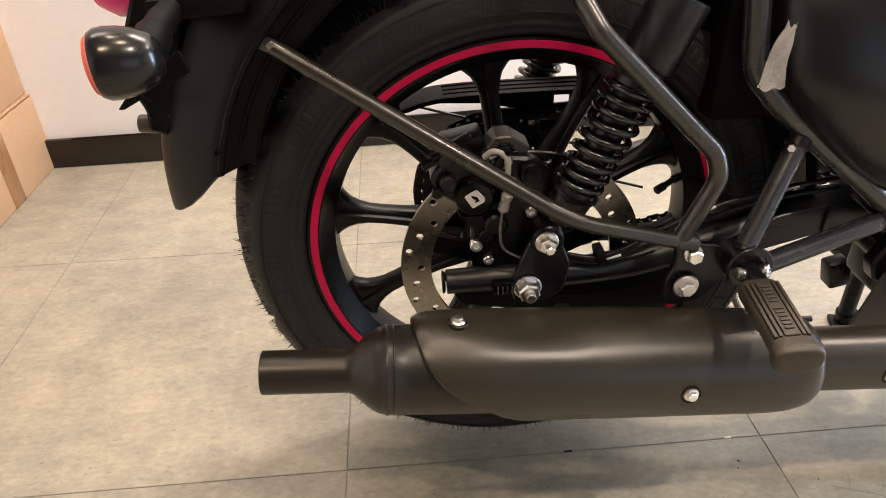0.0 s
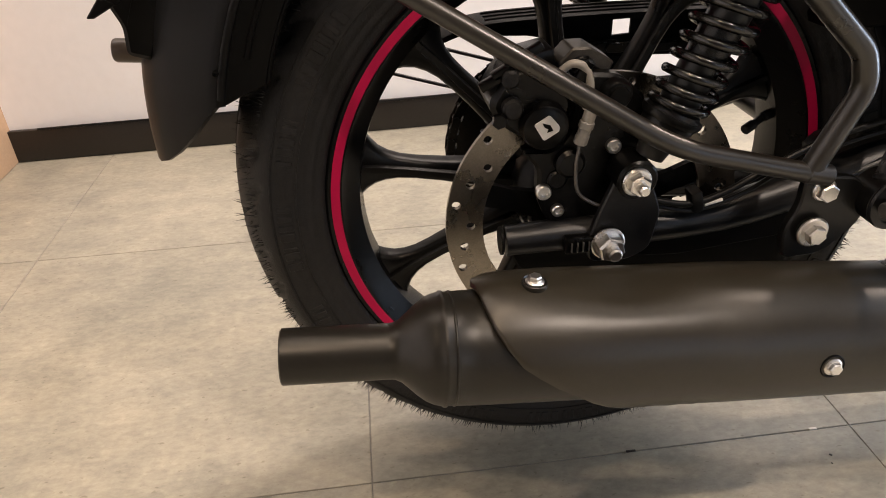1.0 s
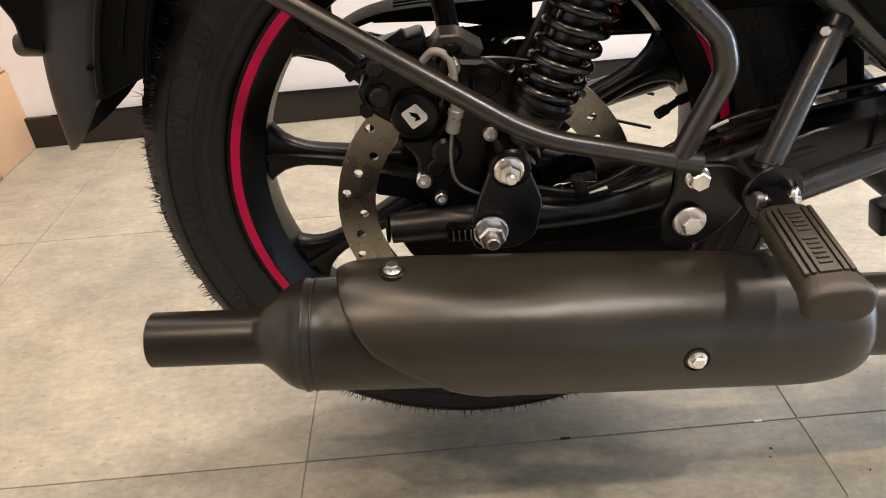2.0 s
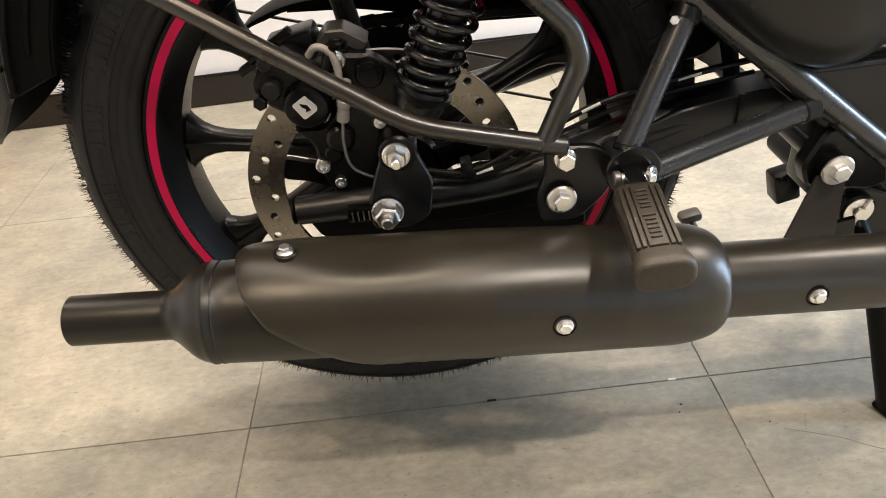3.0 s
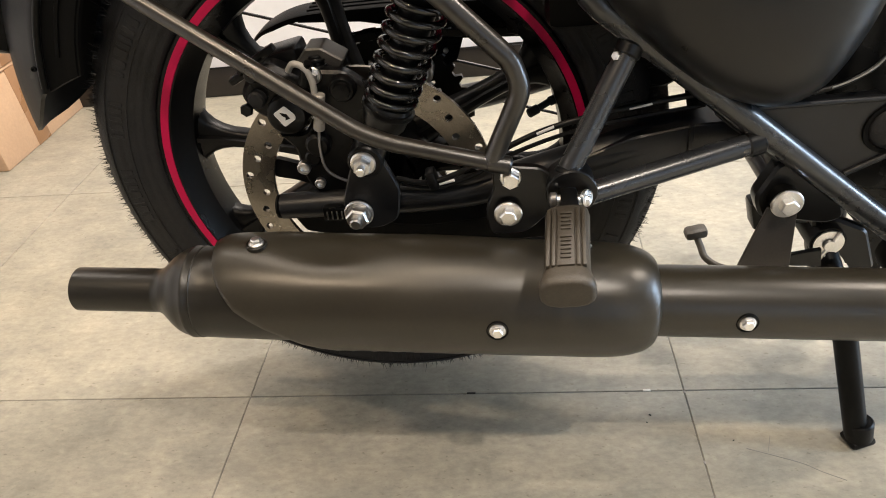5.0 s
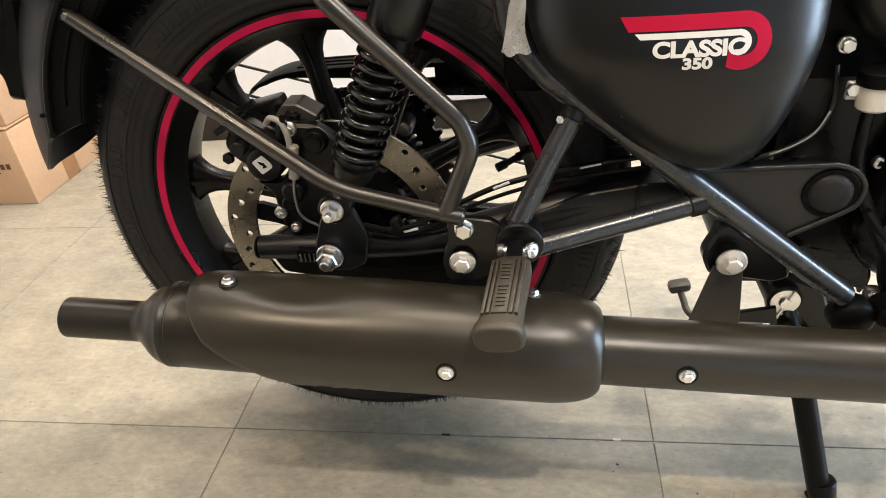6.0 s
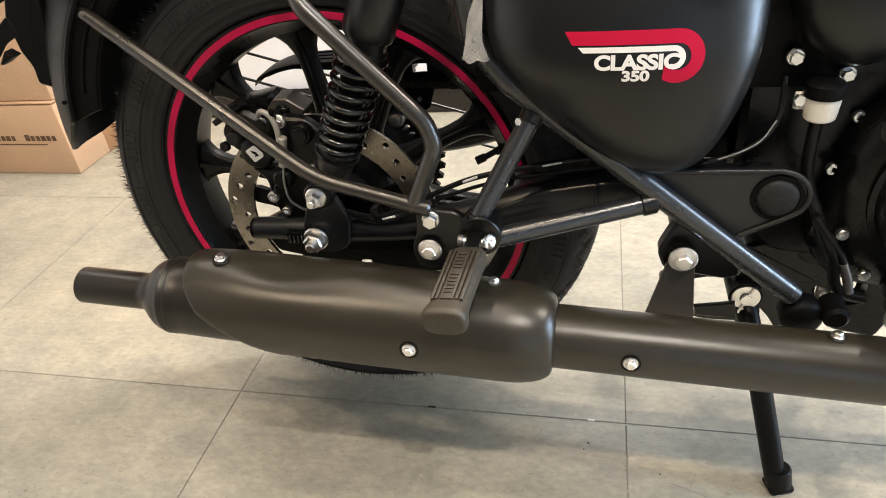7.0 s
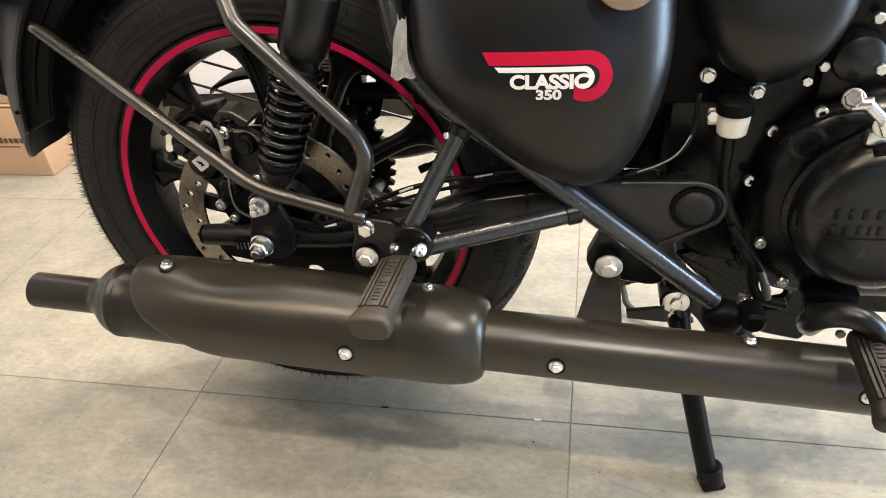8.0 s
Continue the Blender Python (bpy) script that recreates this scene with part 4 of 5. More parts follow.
part("mark_arrow", moved(plate([(-0.0045, 0.0035), (0.002, 0.003), (0.0055, -0.001), (0.001, -0.0035), (0.0015, -0.0005), (-0.002, 0.0005)], 0.0003, -0.0003, 0.0001), Matrix.Translation((0.1735, -0.0604, 0.4535)) @ pose(0, 0, 0, 0, 12, 0)), PLASTIC, caliper)
for k in range(3):
    part("fin", moved(block(0.032, 0.010, 0.007, 0.0015), Matrix.Translation((0.138 + 0.010 * k, -0.040, 0.490 + 0.008 * k)) @ pose(0, 0, 0, 0, -28, 0)), CAST, caliper)
part("bridge", moved(block(0.044, 0.04, 0.016, 0.004), Matrix.Translation((0.166, -0.006, 0.494)) @ pose(0, 0, 0, 0, -12, 0)), CAST, caliper)
part("slide_boot", join(rod((0.148, -0.055, 0.468), (0.148, 0.005, 0.468), 0.0085, 18, 0.002), rod((0.148, -0.030, 0.468), (0.148, -0.026, 0.468), 0.0102, 18), rod((0.148, -0.044, 0.468), (0.148, -0.040, 0.468), 0.0102, 18)), RUBBER, caliper)
part("slide_boot", join(rod((0.147, -0.050, 0.490), (0.147, -0.010, 0.490), 0.0072, 18, 0.002)), RUBBER, caliper)
part("dark_bolt", hexagon((0.137, -0.052, 0.460), SIDE, 0.0062, 0.006), CAST, caliper, angle=30)
bolt(caliper, (0.205, -0.045, 0.486), SIDE, 0.0060, 0.006, 0.008)
part("caliper_arm", plate(rounded_outline([(0.155, 0.430), (0.185, 0.428), (0.199, 0.448), (0.204, 0.491), (0.234, 0.488), (0.258, 0.468), (0.263, 0.395), (0.235, 0.335), (0.205, 0.338), (0.180, 0.364), (0.172, 0.385), (0.172, 0.412)], 0.008), -0.046, -0.030, 0.003), CAST, caliper)
for bx, bz, br in ((0.1765, 0.3920, 0.0068), (0.2335, 0.4290, 0.0065)):
    part("screw", socket_screw((bx, -0.045, bz), SIDE, br, 0.007), ZINC, caliper, "plated socket screw", angle=30)
part("screw", socket_screw((0.1895, -0.046, 0.3735), SIDE, 0.0055, 0.006), ZINC, caliper, "plated socket screw", angle=30)
part("boss", turned([(0, 0.012), (0.0075, 0.012), (0.0085, 0.009), (0.0105, 0.009), (0.0125, 0.006), (0.0130, 0.0)], (0.231, -0.046, 0.4735), SIDE, 26), CAST, caliper)
part("boss", rod((0.197, -0.028, 0.418), (0.197, -0.056, 0.418), 0.0125, 22, 0.003), CAST, caliper)
part("boss", rod((0.188, -0.028, 0.402), (0.188, -0.050, 0.402), 0.0085, 20, 0.002), CAST, caliper)
part("bleed_screw", join(rod((0.196, -0.050, 0.480), (0.203, -0.056, 0.497), 0.0055, 12, 0.001), rod((0.203, -0.056, 0.497), (0.206, -0.058, 0.503), 0.0035, 10)), CAST, caliper)
part("hose_bracket", plate(rounded_outline([(0.188, 0.496), (0.198, 0.507), (0.213, 0.507), (0.233, 0.494), (0.229, 0.487), (0.212, 0.497), (0.200, 0.497), (0.191, 0.488)], 0.002), -0.034, -0.004, 0.0015), WORN, caliper, "dark hose bracket with worn grey edges")
part("banjo_bolt", join(rod((0.206, -0.030, 0.500), (0.207, -0.032, 0.478), 0.0072, 18, 0.001), rod((0.2062, -0.030, 0.497), (0.2064, -0.0305, 0.4935), 0.0100, 18, 0.001), rod((0.2066, -0.031, 0.490), (0.2068, -0.0315, 0.487), 0.0095, 18, 0.001), rod((0.207, -0.032, 0.480), (0.2072, -0.0322, 0.474), 0.0105, 6)), CAST, caliper)
part("hose_elbow", tube(smooth_path([(0.184, -0.050, 0.494), (0.192, -0.056, 0.502), (0.202, -0.058, 0.498), (0.2065, -0.058, 0.484), (0.205, -0.056, 0.466)], 6), 0.0031, 12), MILKY, caliper, "milky grey bent tube")
sensor = part("sensor_plug", join(rod((0.2110, -0.058, 0.473), (0.2035, -0.056, 0.441), 0.0052, 14, 0.001), rod((0.2070, -0.057, 0.456), (0.2055, -0.0565, 0.4495), 0.0062, 14, 0.001), rod((0.2045, -0.056, 0.445), (0.2025, -0.0555, 0.436), 0.0056, 14, 0.001)), mat("grey_crimped_sleeve", (0.30, 0.28, 0.25), 0.45, 0.3, vary=0.1), bike, "grey crimped sleeve of a sensor cable")
part("cable", tube(smooth_path([(0.2025, -0.0555, 0.437), (0.2000, -0.058, 0.415), (0.2040, -0.060, 0.393), (0.225, -0.060, 0.379), (0.238, -0.056, 0.374)], 7), 0.0016, 8), DULL, sensor)

# cables along the swingarm, with pale cable-tie flags
wire = part("cable_run", tube(smooth_path([(0.270, -0.060, 0.381), (0.300, -0.064, 0.377), (0.330, -0.064, 0.385), (0.365, -0.062, 0.402), (0.42, -0.058, 0.425), (0.50, -0.052, 0.440), (0.60, -0.048, 0.452)], 7), 0.0030, 10), HOSE, bike, "thin black cables along the swingarm")
part("cable", tube(smooth_path([(0.275, -0.058, 0.374), (0.305, -0.063, 0.370), (0.345, -0.064, 0.382), (0.39, -0.060, 0.404), (0.46, -0.054, 0.423), (0.56, -0.050, 0.436)], 7), 0.0022, 8), HOSE, wire)
part("cable_clip", moved(block(0.010, 0.016, 0.020, 0.002), Matrix.Translation((0.306, -0.060, 0.379)) @ pose(0, 0, 0, 0, -15, 0)), HOSE, wire)
part("tie_flag", rod((0.313, -0.0655, 0.3755), (0.328, -0.0660, 0.3795), 0.0015, 8), DECAL_WHITE, wire, "white printed cable sleeve")
part("tie_flag", rod((0.408, -0.0610, 0.4215), (0.424, -0.0600, 0.4275), 0.0015, 8), DECAL_WHITE, wire, "white printed cable sleeve")
part("tie_flag", rod((0.492, -0.0555, 0.4385), (0.512, -0.0545, 0.4420), 0.0011, 8), DECAL_WHITE, wire, "white printed cable sleeve")

# ---- mudguard ----


GUARD = Vector((0.227, Y0, 0.4206))  # the mudguard is struck from above the axle


def on_guard(r, degrees, y):
    a = radians(degrees)
    return Vector((GUARD.x + r * math.cos(a), y, GUARD.z + r * math.sin(a)))


def guard_shape(profile, a0, a1, n, thick, cut=None, centre=GUARD):
    """A channel swept round the wheel. profile: (offset from the middle plane, radius); cut: how far each offset runs past the end angle."""
    v, f = [], []
    m = len(profile)
    for i in range(n + 1):
        for side in (0, 1):
            for o, r in profile:
                end = a1 + (cut(abs(o), r) if cut else 0)
                a = radians(a0 + (end - a0) * i / n)
                rr = r - (thick if side else 0)
                oo = o * (1 - (thick / 0.1 if side else 0))
                v.append(Vector((centre.x + rr * math.cos(a), Y0 + oo, centre.z + rr * math.sin(a))))
    s = 2 * m
    for i in range(n):
        for k in range(m - 1):
            f.append([i * s + k, i * s + k + 1, (i + 1) * s + k + 1, (i + 1) * s + k])
            f.append([i * s + m + k, i * s + m + k + 1, (i + 1) * s + m + k + 1, (i + 1) * s + m + k])
        for k in (0, m - 1):
            f.append([i * s + k, (i + 1) * s + k, (i + 1) * s + m + k, i * s + m + k])
    for i in (0, n):
        f += [[i * s + k, i * s + k + 1, i * s + m + k + 1, i * s + m + k] for k in range(m - 1)]
    return v, f


crown = [(-0.0935, 0.3085), (-0.0930, 0.313), (-0.0885, 0.320), (-0.0765, 0.335), (-0.0620, 0.352), (-0.0460, 0.368), (-0.0300, 0.379), (-0.0150, 0.3855), (0.0, 0.3875)]
crown = crown + [(-o, r) for o, r in reversed(crown[:-1])]
mudguard = part("rear_mudguard", guard_shape(crown, 40, 182.0, 64, 0.003, lambda o, rr: -12.5 * (o / 0.0935) ** 3.1), MUDGUARD, bike, "matt black rear mudguard with a side skirt", angle=50)
bead = tube([on_guard(0.3085, 50 + 118.5 * k / 46, Y0 - 0.0930) for k in range(47)], 0.0034, 10)
part("edge_bead", bead, MUDGUARD, mudguard)
skirt = [(-0.0890, 0.3075), (-0.0875, 0.300), (-0.0868, 0.292), (-0.0872, 0.284), (-0.0860, 0.277), (-0.0830, 0.2755)]
part("side_skirt", guard_shape(skirt, 50, 165.5, 44, 0.0025, lambda o, rr: (rr - 0.277) / 0.0305 * 4.0), PLASTIC, mudguard, "black inner skirt of the mudguard")
part("side_skirt", guard_shape([(-o, r) for o, r in skirt], 50, 165.5, 44, 0.0025, lambda o, rr: (rr - 0.277) / 0.0305 * 4.0), PLASTIC, mudguard)
part("skirt_rib", tube([on_guard(0.293, 52 + 110 * k / 36, Y0 - 0.0878) for k in range(37)], 0.0022, 8), PLASTIC, mudguard)
part("screw", socket_screw((-0.075, -0.0255, 0.5040), SIDE, 0.0026, 0.003), PLASTIC, mudguard, angle=30)

inner = [(-0.070, 0.336), (-0.069, 0.344), (-0.060, 0.352), (-0.03, 0.357), (0.0, 0.358), (0.03, 0.357), (0.060, 0.352), (0.069, 0.344), (0.070, 0.336)]
part("inner_mudguard", guard_shape(inner, 6, 75, 40, 0.003, None, HUB), PLASTIC, bike, "black inner mudguard ahead of the wheel")

# tail: plate holder, reflector, lamp and indicator
holder = part("plate_holder", plate(rounded_outline([(-0.118, 0.680), (-0.160, 0.590), (-0.158, 0.550), (-0.150, 0.530), (-0.152, 0.508), (-0.132, 0.502), (-0.118, 0.530), (-0.100, 0.590), (-0.075, 0.680)], 0.005), Y0 - 0.045, Y0 + 0.045, 0.004), PLASTIC, bike, "black plastic number plate holder")
part("plate_tongue", plate([(-0.150, 0.560), (-0.163, 0.545), (-0.158, 0.544), (-0.140, 0.553)], Y0 - 0.075, Y0 - 0.060, 0.001), PLASTIC, holder)
part("reflector", turned([(0, 0), (0.0100, 0), (0.0100, 0.022), (0.009, 0.024), (0, 0.024)], (-0.148, Y0 - 0.01, 0.503), (-1, 0, 0.08), 24), STUB, holder, "dark brown stub of a reflector")
part("side_bracket", plate(rounded_outline([(-0.080, 0.612), (-0.104, 0.596), (-0.122, 0.574), (-0.114, 0.566), (-0.096, 0.582), (-0.074, 0.592)], 0.004), -0.052, -0.048, 0.001), PLASTIC, holder)
part("lamp_shelf", moved(block(0.085, 0.13, 0.020, 0.004), Matrix.Translation((-0.066, 0.040, 0.640)) @ pose(0, 0, 0, 0, -4, 0)), PLASTIC, holder)
tail = part("tail_lamp", turned([(0, 0), (0.035, 0.0), (0.046, 0.012), (0.048, 0.05), (0.040, 0.06), (0, 0.06)], (-0.140, Y0, 0.660), (1, 0, 0.1), 36), PANEL, bike, "round tail lamp with a pink-red lens")
part("lens", turned([(0, 0.052), (0.018, 0.050), (0.034, 0.042), (0.043, 0.028), (0.046, 0.010), (0.046, 0), (0, 0)], (-0.136, Y0, 0.6600), (-1, 0, -0.1), 36), TAILRED, tail, "pink-red lamp lens")
indicator_axis = Vector((1, 0.16, 0.05)).normalized()
IND = Vector((-0.1150, -0.125, 0.6235))
indicator = part("indicator", turned([(0.0248, -0.004), (0.0268, 0.0), (0.0272, 0.006), (0.0264, 0.015), (0.0240, 0.026), (0.0195, 0.036), (0.0125, 0.0425), (0, 0.045)], IND, indicator_axis, 44), GLOSS, bike, "black bullet indicator with an orange-red lens")
part("lens", turned([(0, -0.011), (0.011, -0.0104), (0.019, -0.0084), (0.0242, -0.0050), (0.0262, -0.001), (0.0262, 0.003), (0, 0.003)], IND, indicator_axis, 44), AMBER, indicator, "orange-red ribbed indicator lens")
for k, r in enumerate((0.007, 0.0115, 0.016, 0.0205)):
    part("lens_rib", turned([(r, -0.0100 + 0.0003 * k * k), (r + 0.0008, -0.0108 + 0.0003 * k * k), (r + 0.0016, -0.0096 + 0.0003 * k * k)], IND, indicator_axis, 44), AMBER, indicator)
part("stalk", tube(smooth_path([(-0.086, -0.118, 0.626), (-0.087, -0.085, 0.632), (-0.088, -0.050, 0.636), (-0.088, 0.020, 0.640)], 5), [0.015] * 6 + [0.0125] * 5 + [0.0115] * 5, 18), PLASTIC, indicator)

# ---- side panel, its decal, tool box cover ----


def pillow(outline, centre, y_edge, y_top, power=3.0, rings=16, back=0.03, lean=0.0):
    """A domed cover over an outline of (x, z). Returns its shape and the y of its face at a place."""
    c = Vector(centre)
    polar = sorted((math.atan2(p[1] - c.y, p[0] - c.x), math.hypot(p[0] - c.x, p[1] - c.y)) for p in outline)
    angles, radii = np.array([a for a, _ in polar]), np.array([r for _, r in polar])

    def tilt_in(z):
        d = z - c.y + 0.03
        return lean * d * d / (d + 0.03) if d > 0 else 0.0

    def face(x, z):
        reach = np.interp(math.atan2(z - c.y, x - c.x), angles, radii, period=2 * math.pi)
        s = min(1.0, math.hypot(x - c.x, z - c.y) / reach)
        return y_edge + (y_top - y_edge) * max(0.0, 1 - s ** power) ** 0.5 + tilt_in(z)

    n = len(outline)
    v = [Vector((c.x, y_top + tilt_in(c.y), c.y))]
    f = []
    steps = [math.sin(math.pi / 2 * (k + 1) / rings) for k in range(rings)]
    for s in steps:
        for p in outline:
            q = c + (Vector(p) - c) * s
            v.append(Vector((q.x, y_edge + (y_top - y_edge) * max(0.0, 1 - s ** power) ** 0.5 + tilt_in(q.y), q.y)))
    for p in outline:
        q = c + (Vector(p) - c) * 0.985
        v.append(Vector((q.x, y_edge + back + tilt_in(q.y), q.y)))
    f += [[0, 1 + k, 1 + (k + 1) % n] for k in range(n)]
    for i in range(rings):
        f += [[1 + i * n + k, 1 + i * n + (k + 1) % n, 1 + (i + 1) * n + (k + 1) % n, 1 + (i + 1) * n + k] for k in range(n)]
    f.append([1 + rings * n + k for k in range(n)])
    return (v, f), face


panel_outline = smooth_outline([(0.447, 0.650), (0.444, 0.600), (0.455, 0.559), (0.485, 0.520), (0.537, 0.475), (0.579, 0.452), (0.614, 0.4465), (0.644, 0.463), (0.667, 0.507), (0.679, 0.558), (0.682, 0.610), (0.674, 0.665), (0.630, 0.705), (0.560, 0.715), (0.485, 0.700)])
panel_shape, panel_face = pillow(panel_outline, (0.570, 0.583), -0.078, -0.1240, 2.7, lean=0.38)
side_panel = part("side_panel", panel_shape, PANEL, bike, "matt black side panel with a red and white decal", angle=60)


def on_panel(polys, lift):
    """Flat polygons of (x, z) laid on the panel's face."""
    v, f = [], []
    for poly in polys:
        k = len(v)
        v += [Vector((x, panel_face(x, z) - lift, z)) for x, z in poly]
        f.append(list(range(k, k + len(poly))))
    return v, f


DECAL = Matrix.Rotation(radians(0.0), 2)
D0 = Vector((0.5170, 0.5922))  # the decal's upper left corner


def decal_point(u, w):
    p = DECAL @ Vector((u, w))
    return (D0.x + p.x, D0.y + p.y)


def hook(x0, x1, w, r, half, end_angle, slant):
    """A band that runs right, then curls down and back."""
    line = []
    for k in range(15):
        line.append(Vector((x0 + (x1 - x0) * k / 14, w)))
    for k in range(1, 29):
        a = math.pi / 2 - end_angle * k / 28
        line.append(Vector((x1 + r * math.cos(a), w - r + r * math.sin(a))))
    polys = []
    sides = []
    for i, p in enumerate(line):
        d = line[min(i + 1, len(line) - 1)] - line[max(i - 1, 0)]
        nrm = Vector((-d.y, d.x)).normalized()
        up, dn = p + nrm * half, p - nrm * half
        if i == 0:
            up.x -= slant
            dn.x += slant * 0.4
        if i == len(line) - 1:
            dn = dn + (line[-1] - line[-2]).normalized() * half * 0.9
        sides.append((decal_point(*up), decal_point(*dn)))
    for a, b in zip(sides, sides[1:]):
        polys.append([a[0], a[1], b[1], b[0]])
    return polys


part("red_ribbon", on_panel(hook(0.0045, 0.0911, -0.0040, 0.0158, 0.0054, radians(214), 0.0045), 0.0005), DECAL_RED, side_panel, "red ribbon of the decal", smooth=False)
part("white_line", on_panel(hook(0.0140, 0.0878, -0.0131, 0.0072, 0.0022, radians(186), 0.0030), 0.0006), DECAL_WHITE, side_panel, "white line of the decal", smooth=False)


def lettering(text, size, u, w, bold, stretch):
    curve = bpy.data.curves.new("lettering", "FONT")
    curve.body, curve.size, curve.offset, curve.align_x = text, size, bold, "LEFT"
    curve.space_character = 0.98
    tmp = bpy.data.objects.new("lettering", curve)
    me = tmp.to_mesh()
    v = []
    for q in me.vertices:
        x, z = decal_point(u + q.co.x * stretch, w + q.co.y)
        v.append(Vector((x, panel_face(x, z) - 0.0008, z)))
    f = [list(p.vertices) for p in me.polygons]
    tmp.to_mesh_clear()
    bpy.data.objects.remove(tmp)
    return v, f


part("lettering", lettering("CLASSIC", 0.0160, 0.0245, -0.0285, 0.0007, 1.17), DECAL_WHITE, side_panel, "white word CLASSIC", smooth=False)
part("lettering", lettering("350", 0.0116, 0.0470, -0.0380, 0.0005, 1.3), DECAL_WHITE, side_panel, "white number 350", smooth=False)
part("lock_cap", turned([(0, 0.010), (0.018, 0.010), (0.0245, 0.007), (0.0265, 0.002), (0.0265, -0.02)], (0.637, -0.1110, 0.651), SIDE, 36), BRONZE, side_panel, "warm grey round cap")


def film_shape():
    """A torn, crumpled strip of thin film that curls off the panel's edge."""
    v, f, nx, nz = [], [], 10, 22
    rnd = random.Random(3)
    phase = [rnd.uniform(0, 6) for _ in range(6)]
    for k in range(nz + 1):
        t = k / nz
        z = 0.561 + 0.056 * t
        mid = 0.4360 - 0.003 * math.sin(t * 3.0) + 0.006 * t
        half = 0.0105 - 0.0060 * t ** 0.7 + 0.0006 * math.sin(9 * t + phase[0])
        for i in range(nx + 1):
            s = i / nx * 2 - 1
            x = mid + half * s + 0.002 * (1 - t) * s
            dz = 0.0035 * s * s * (1 if k in (0, nz) else 0) + (0.002 * math.sin(5 * s + 1) if k in (0, nz) else 0)
            y = -0.0895 - 0.0012 * math.sin(6 * t + 2 * s + phase[1]) - 0.0005 * math.sin(13 * t - 4 * s + phase[2]) + 0.004 * max(0, -s) ** 2
            v.append(Vector((x, y, z + dz)))
    w = nx + 1
    front = [[k * w + i, k * w + i + 1, (k + 1) * w + i + 1, (k + 1) * w + i] for k in range(nz) for i in range(nx)]
    n = len(v)
    v += [p + Vector((0, 0.0003, 0)) for p in v]
    rim = [i for i in range(w)] + [k * w + nx for k in range(1, nz + 1)] + [nz * w + i for i in range(nx - 1, -1, -1)] + [k * w for k in range(nz - 1, 0, -1)]
    f = front + [[q + n for q in g] for g in front] + [[a, b, b + n, a + n] for a, b in zip(rim, rim[1:] + rim[:1])]
    return v, f


part("protective_film", film_shape(), FILM, side_panel, "crumpled clear protective film")

box_outline = smooth_outline([(0.702, 0.634), (0.706, 0.597), (0.717, 0.568), (0.738, 0.542), (0.766, 0.529), (0.795, 0.535), (0.822, 0.558), (0.839, 0.604), (0.841, 0.654), (0.81, 0.694), (0.74, 0.694)])
tool_shape = pillow(box_outline, (0.772, 0.614), -0.028, -0.060, 2.8, lean=0.25)[0]
tool_cover = part("air_box_cover", tool_shape, PANEL, bike, "matt black rounded air box cover", angle=60)
for bx, bz in ((0.808, 0.532), (0.820, 0.546)):
    bolt(tool_cover, (bx + 0.004, -0.020, bz - 0.004), SIDE, 0.0052, 0.005)
bolt(tool_cover, (0.722, -0.022, 0.536), SIDE, 0.0065, 0.006, 0.008)
bolt(tool_cover, (0.769, -0.022, 0.519), SIDE, 0.0060, 0.006, 0.0075)
part("round_cap", turned([(0, 0.016), (0.014, 0.015), (0.0215, 0.010), (0.0235, 0.002), (0.0235, -0.03)], (0.851, -0.020, 0.5500), SIDE, 36), PANEL, bike, "black round cap")
bolt(bike, (0.859, -0.022, 0.586), SIDE, 0.0055, 0.005)
bolt(bike, (0.867, -0.036, 0.544), SIDE, 0.0055, 0.005)

# battery box and frame backing behind the covers
part("inner_box", block_at(0.60, 0.06, 0.62, 0.36, 0.15, 0.24, 0.01), PLASTIC, bike, "black battery box behind the side panel")
part("air_box", block_at(0.775, 0.075, 0.60, 0.20, 0.13, 0.22, 0.012), PLASTIC, bike, "black air box")
part("gearbox", plate(rounded_outline([(0.690, 0.555), (0.690, 0.40), (0.705, 0.335), (0.740, 0.300), (0.830, 0.290), (0.840, 0.555)], 0.02), 0.005, 0.14, 0.006), ENGINE, bike, "black gearbox casting")
# plain dark plate added to close the gap beside the gearbox
part("backing_plate", plate(rounded_outline([(0.632, 0.405), (0.73, 0.40), (0.73, 0.56), (0.635, 0.56)], 0.006), 0.03, 0.10, 0.003), ENGINE, bike)
part("inner_guard", plate(rounded_outline([(0.46, 0.52), (0.50, 0.42), (0.545, 0.425), (0.58, 0.46), (0.60, 0.62), (0.50, 0.66)], 0.01), 0.02, 0.12, 0.003), PLASTIC, bike)

# ---- pivot gusset ----
gusset = part("pivot_gusset", plate(rounded_outline([(0.560, 0.4360), (0.700, 0.4400), (0.728, 0.4385), (0.746, 0.424), (0.748, 0.402), (0.734, 0.388), (0.700, 0.368), (0.660, 0.352), (0.610, 0.395)], 0.012), -0.064, -0.056), GUSSET, bike, "black gusset plate round the swingarm pivot")
rim_path = [(0.600, 0.4375), (0.700, 0.4395), (0.722, 0.4390), (0.738, 0.432), (0.7475, 0.418), (0.7460, 0.402), (0.735, 0.391), (0.690, 0.366)]
part("gusset_rim", tube(smooth_path([(x, -0.0655, z) for x, z in rim_path], 6), 0.0028, 10), GUSSET, gusset)
# raised black ring, its colour standing in for a shaded recess round the cap
part("pivot_ring", turned([(0.0205, 0.0012), (0.0245, 0.0012), (0.0245, 0.0035), (0.0205, 0.0035)], (0.7195, -0.063, 0.4105), SIDE, 40, True), PLASTIC, gusset)
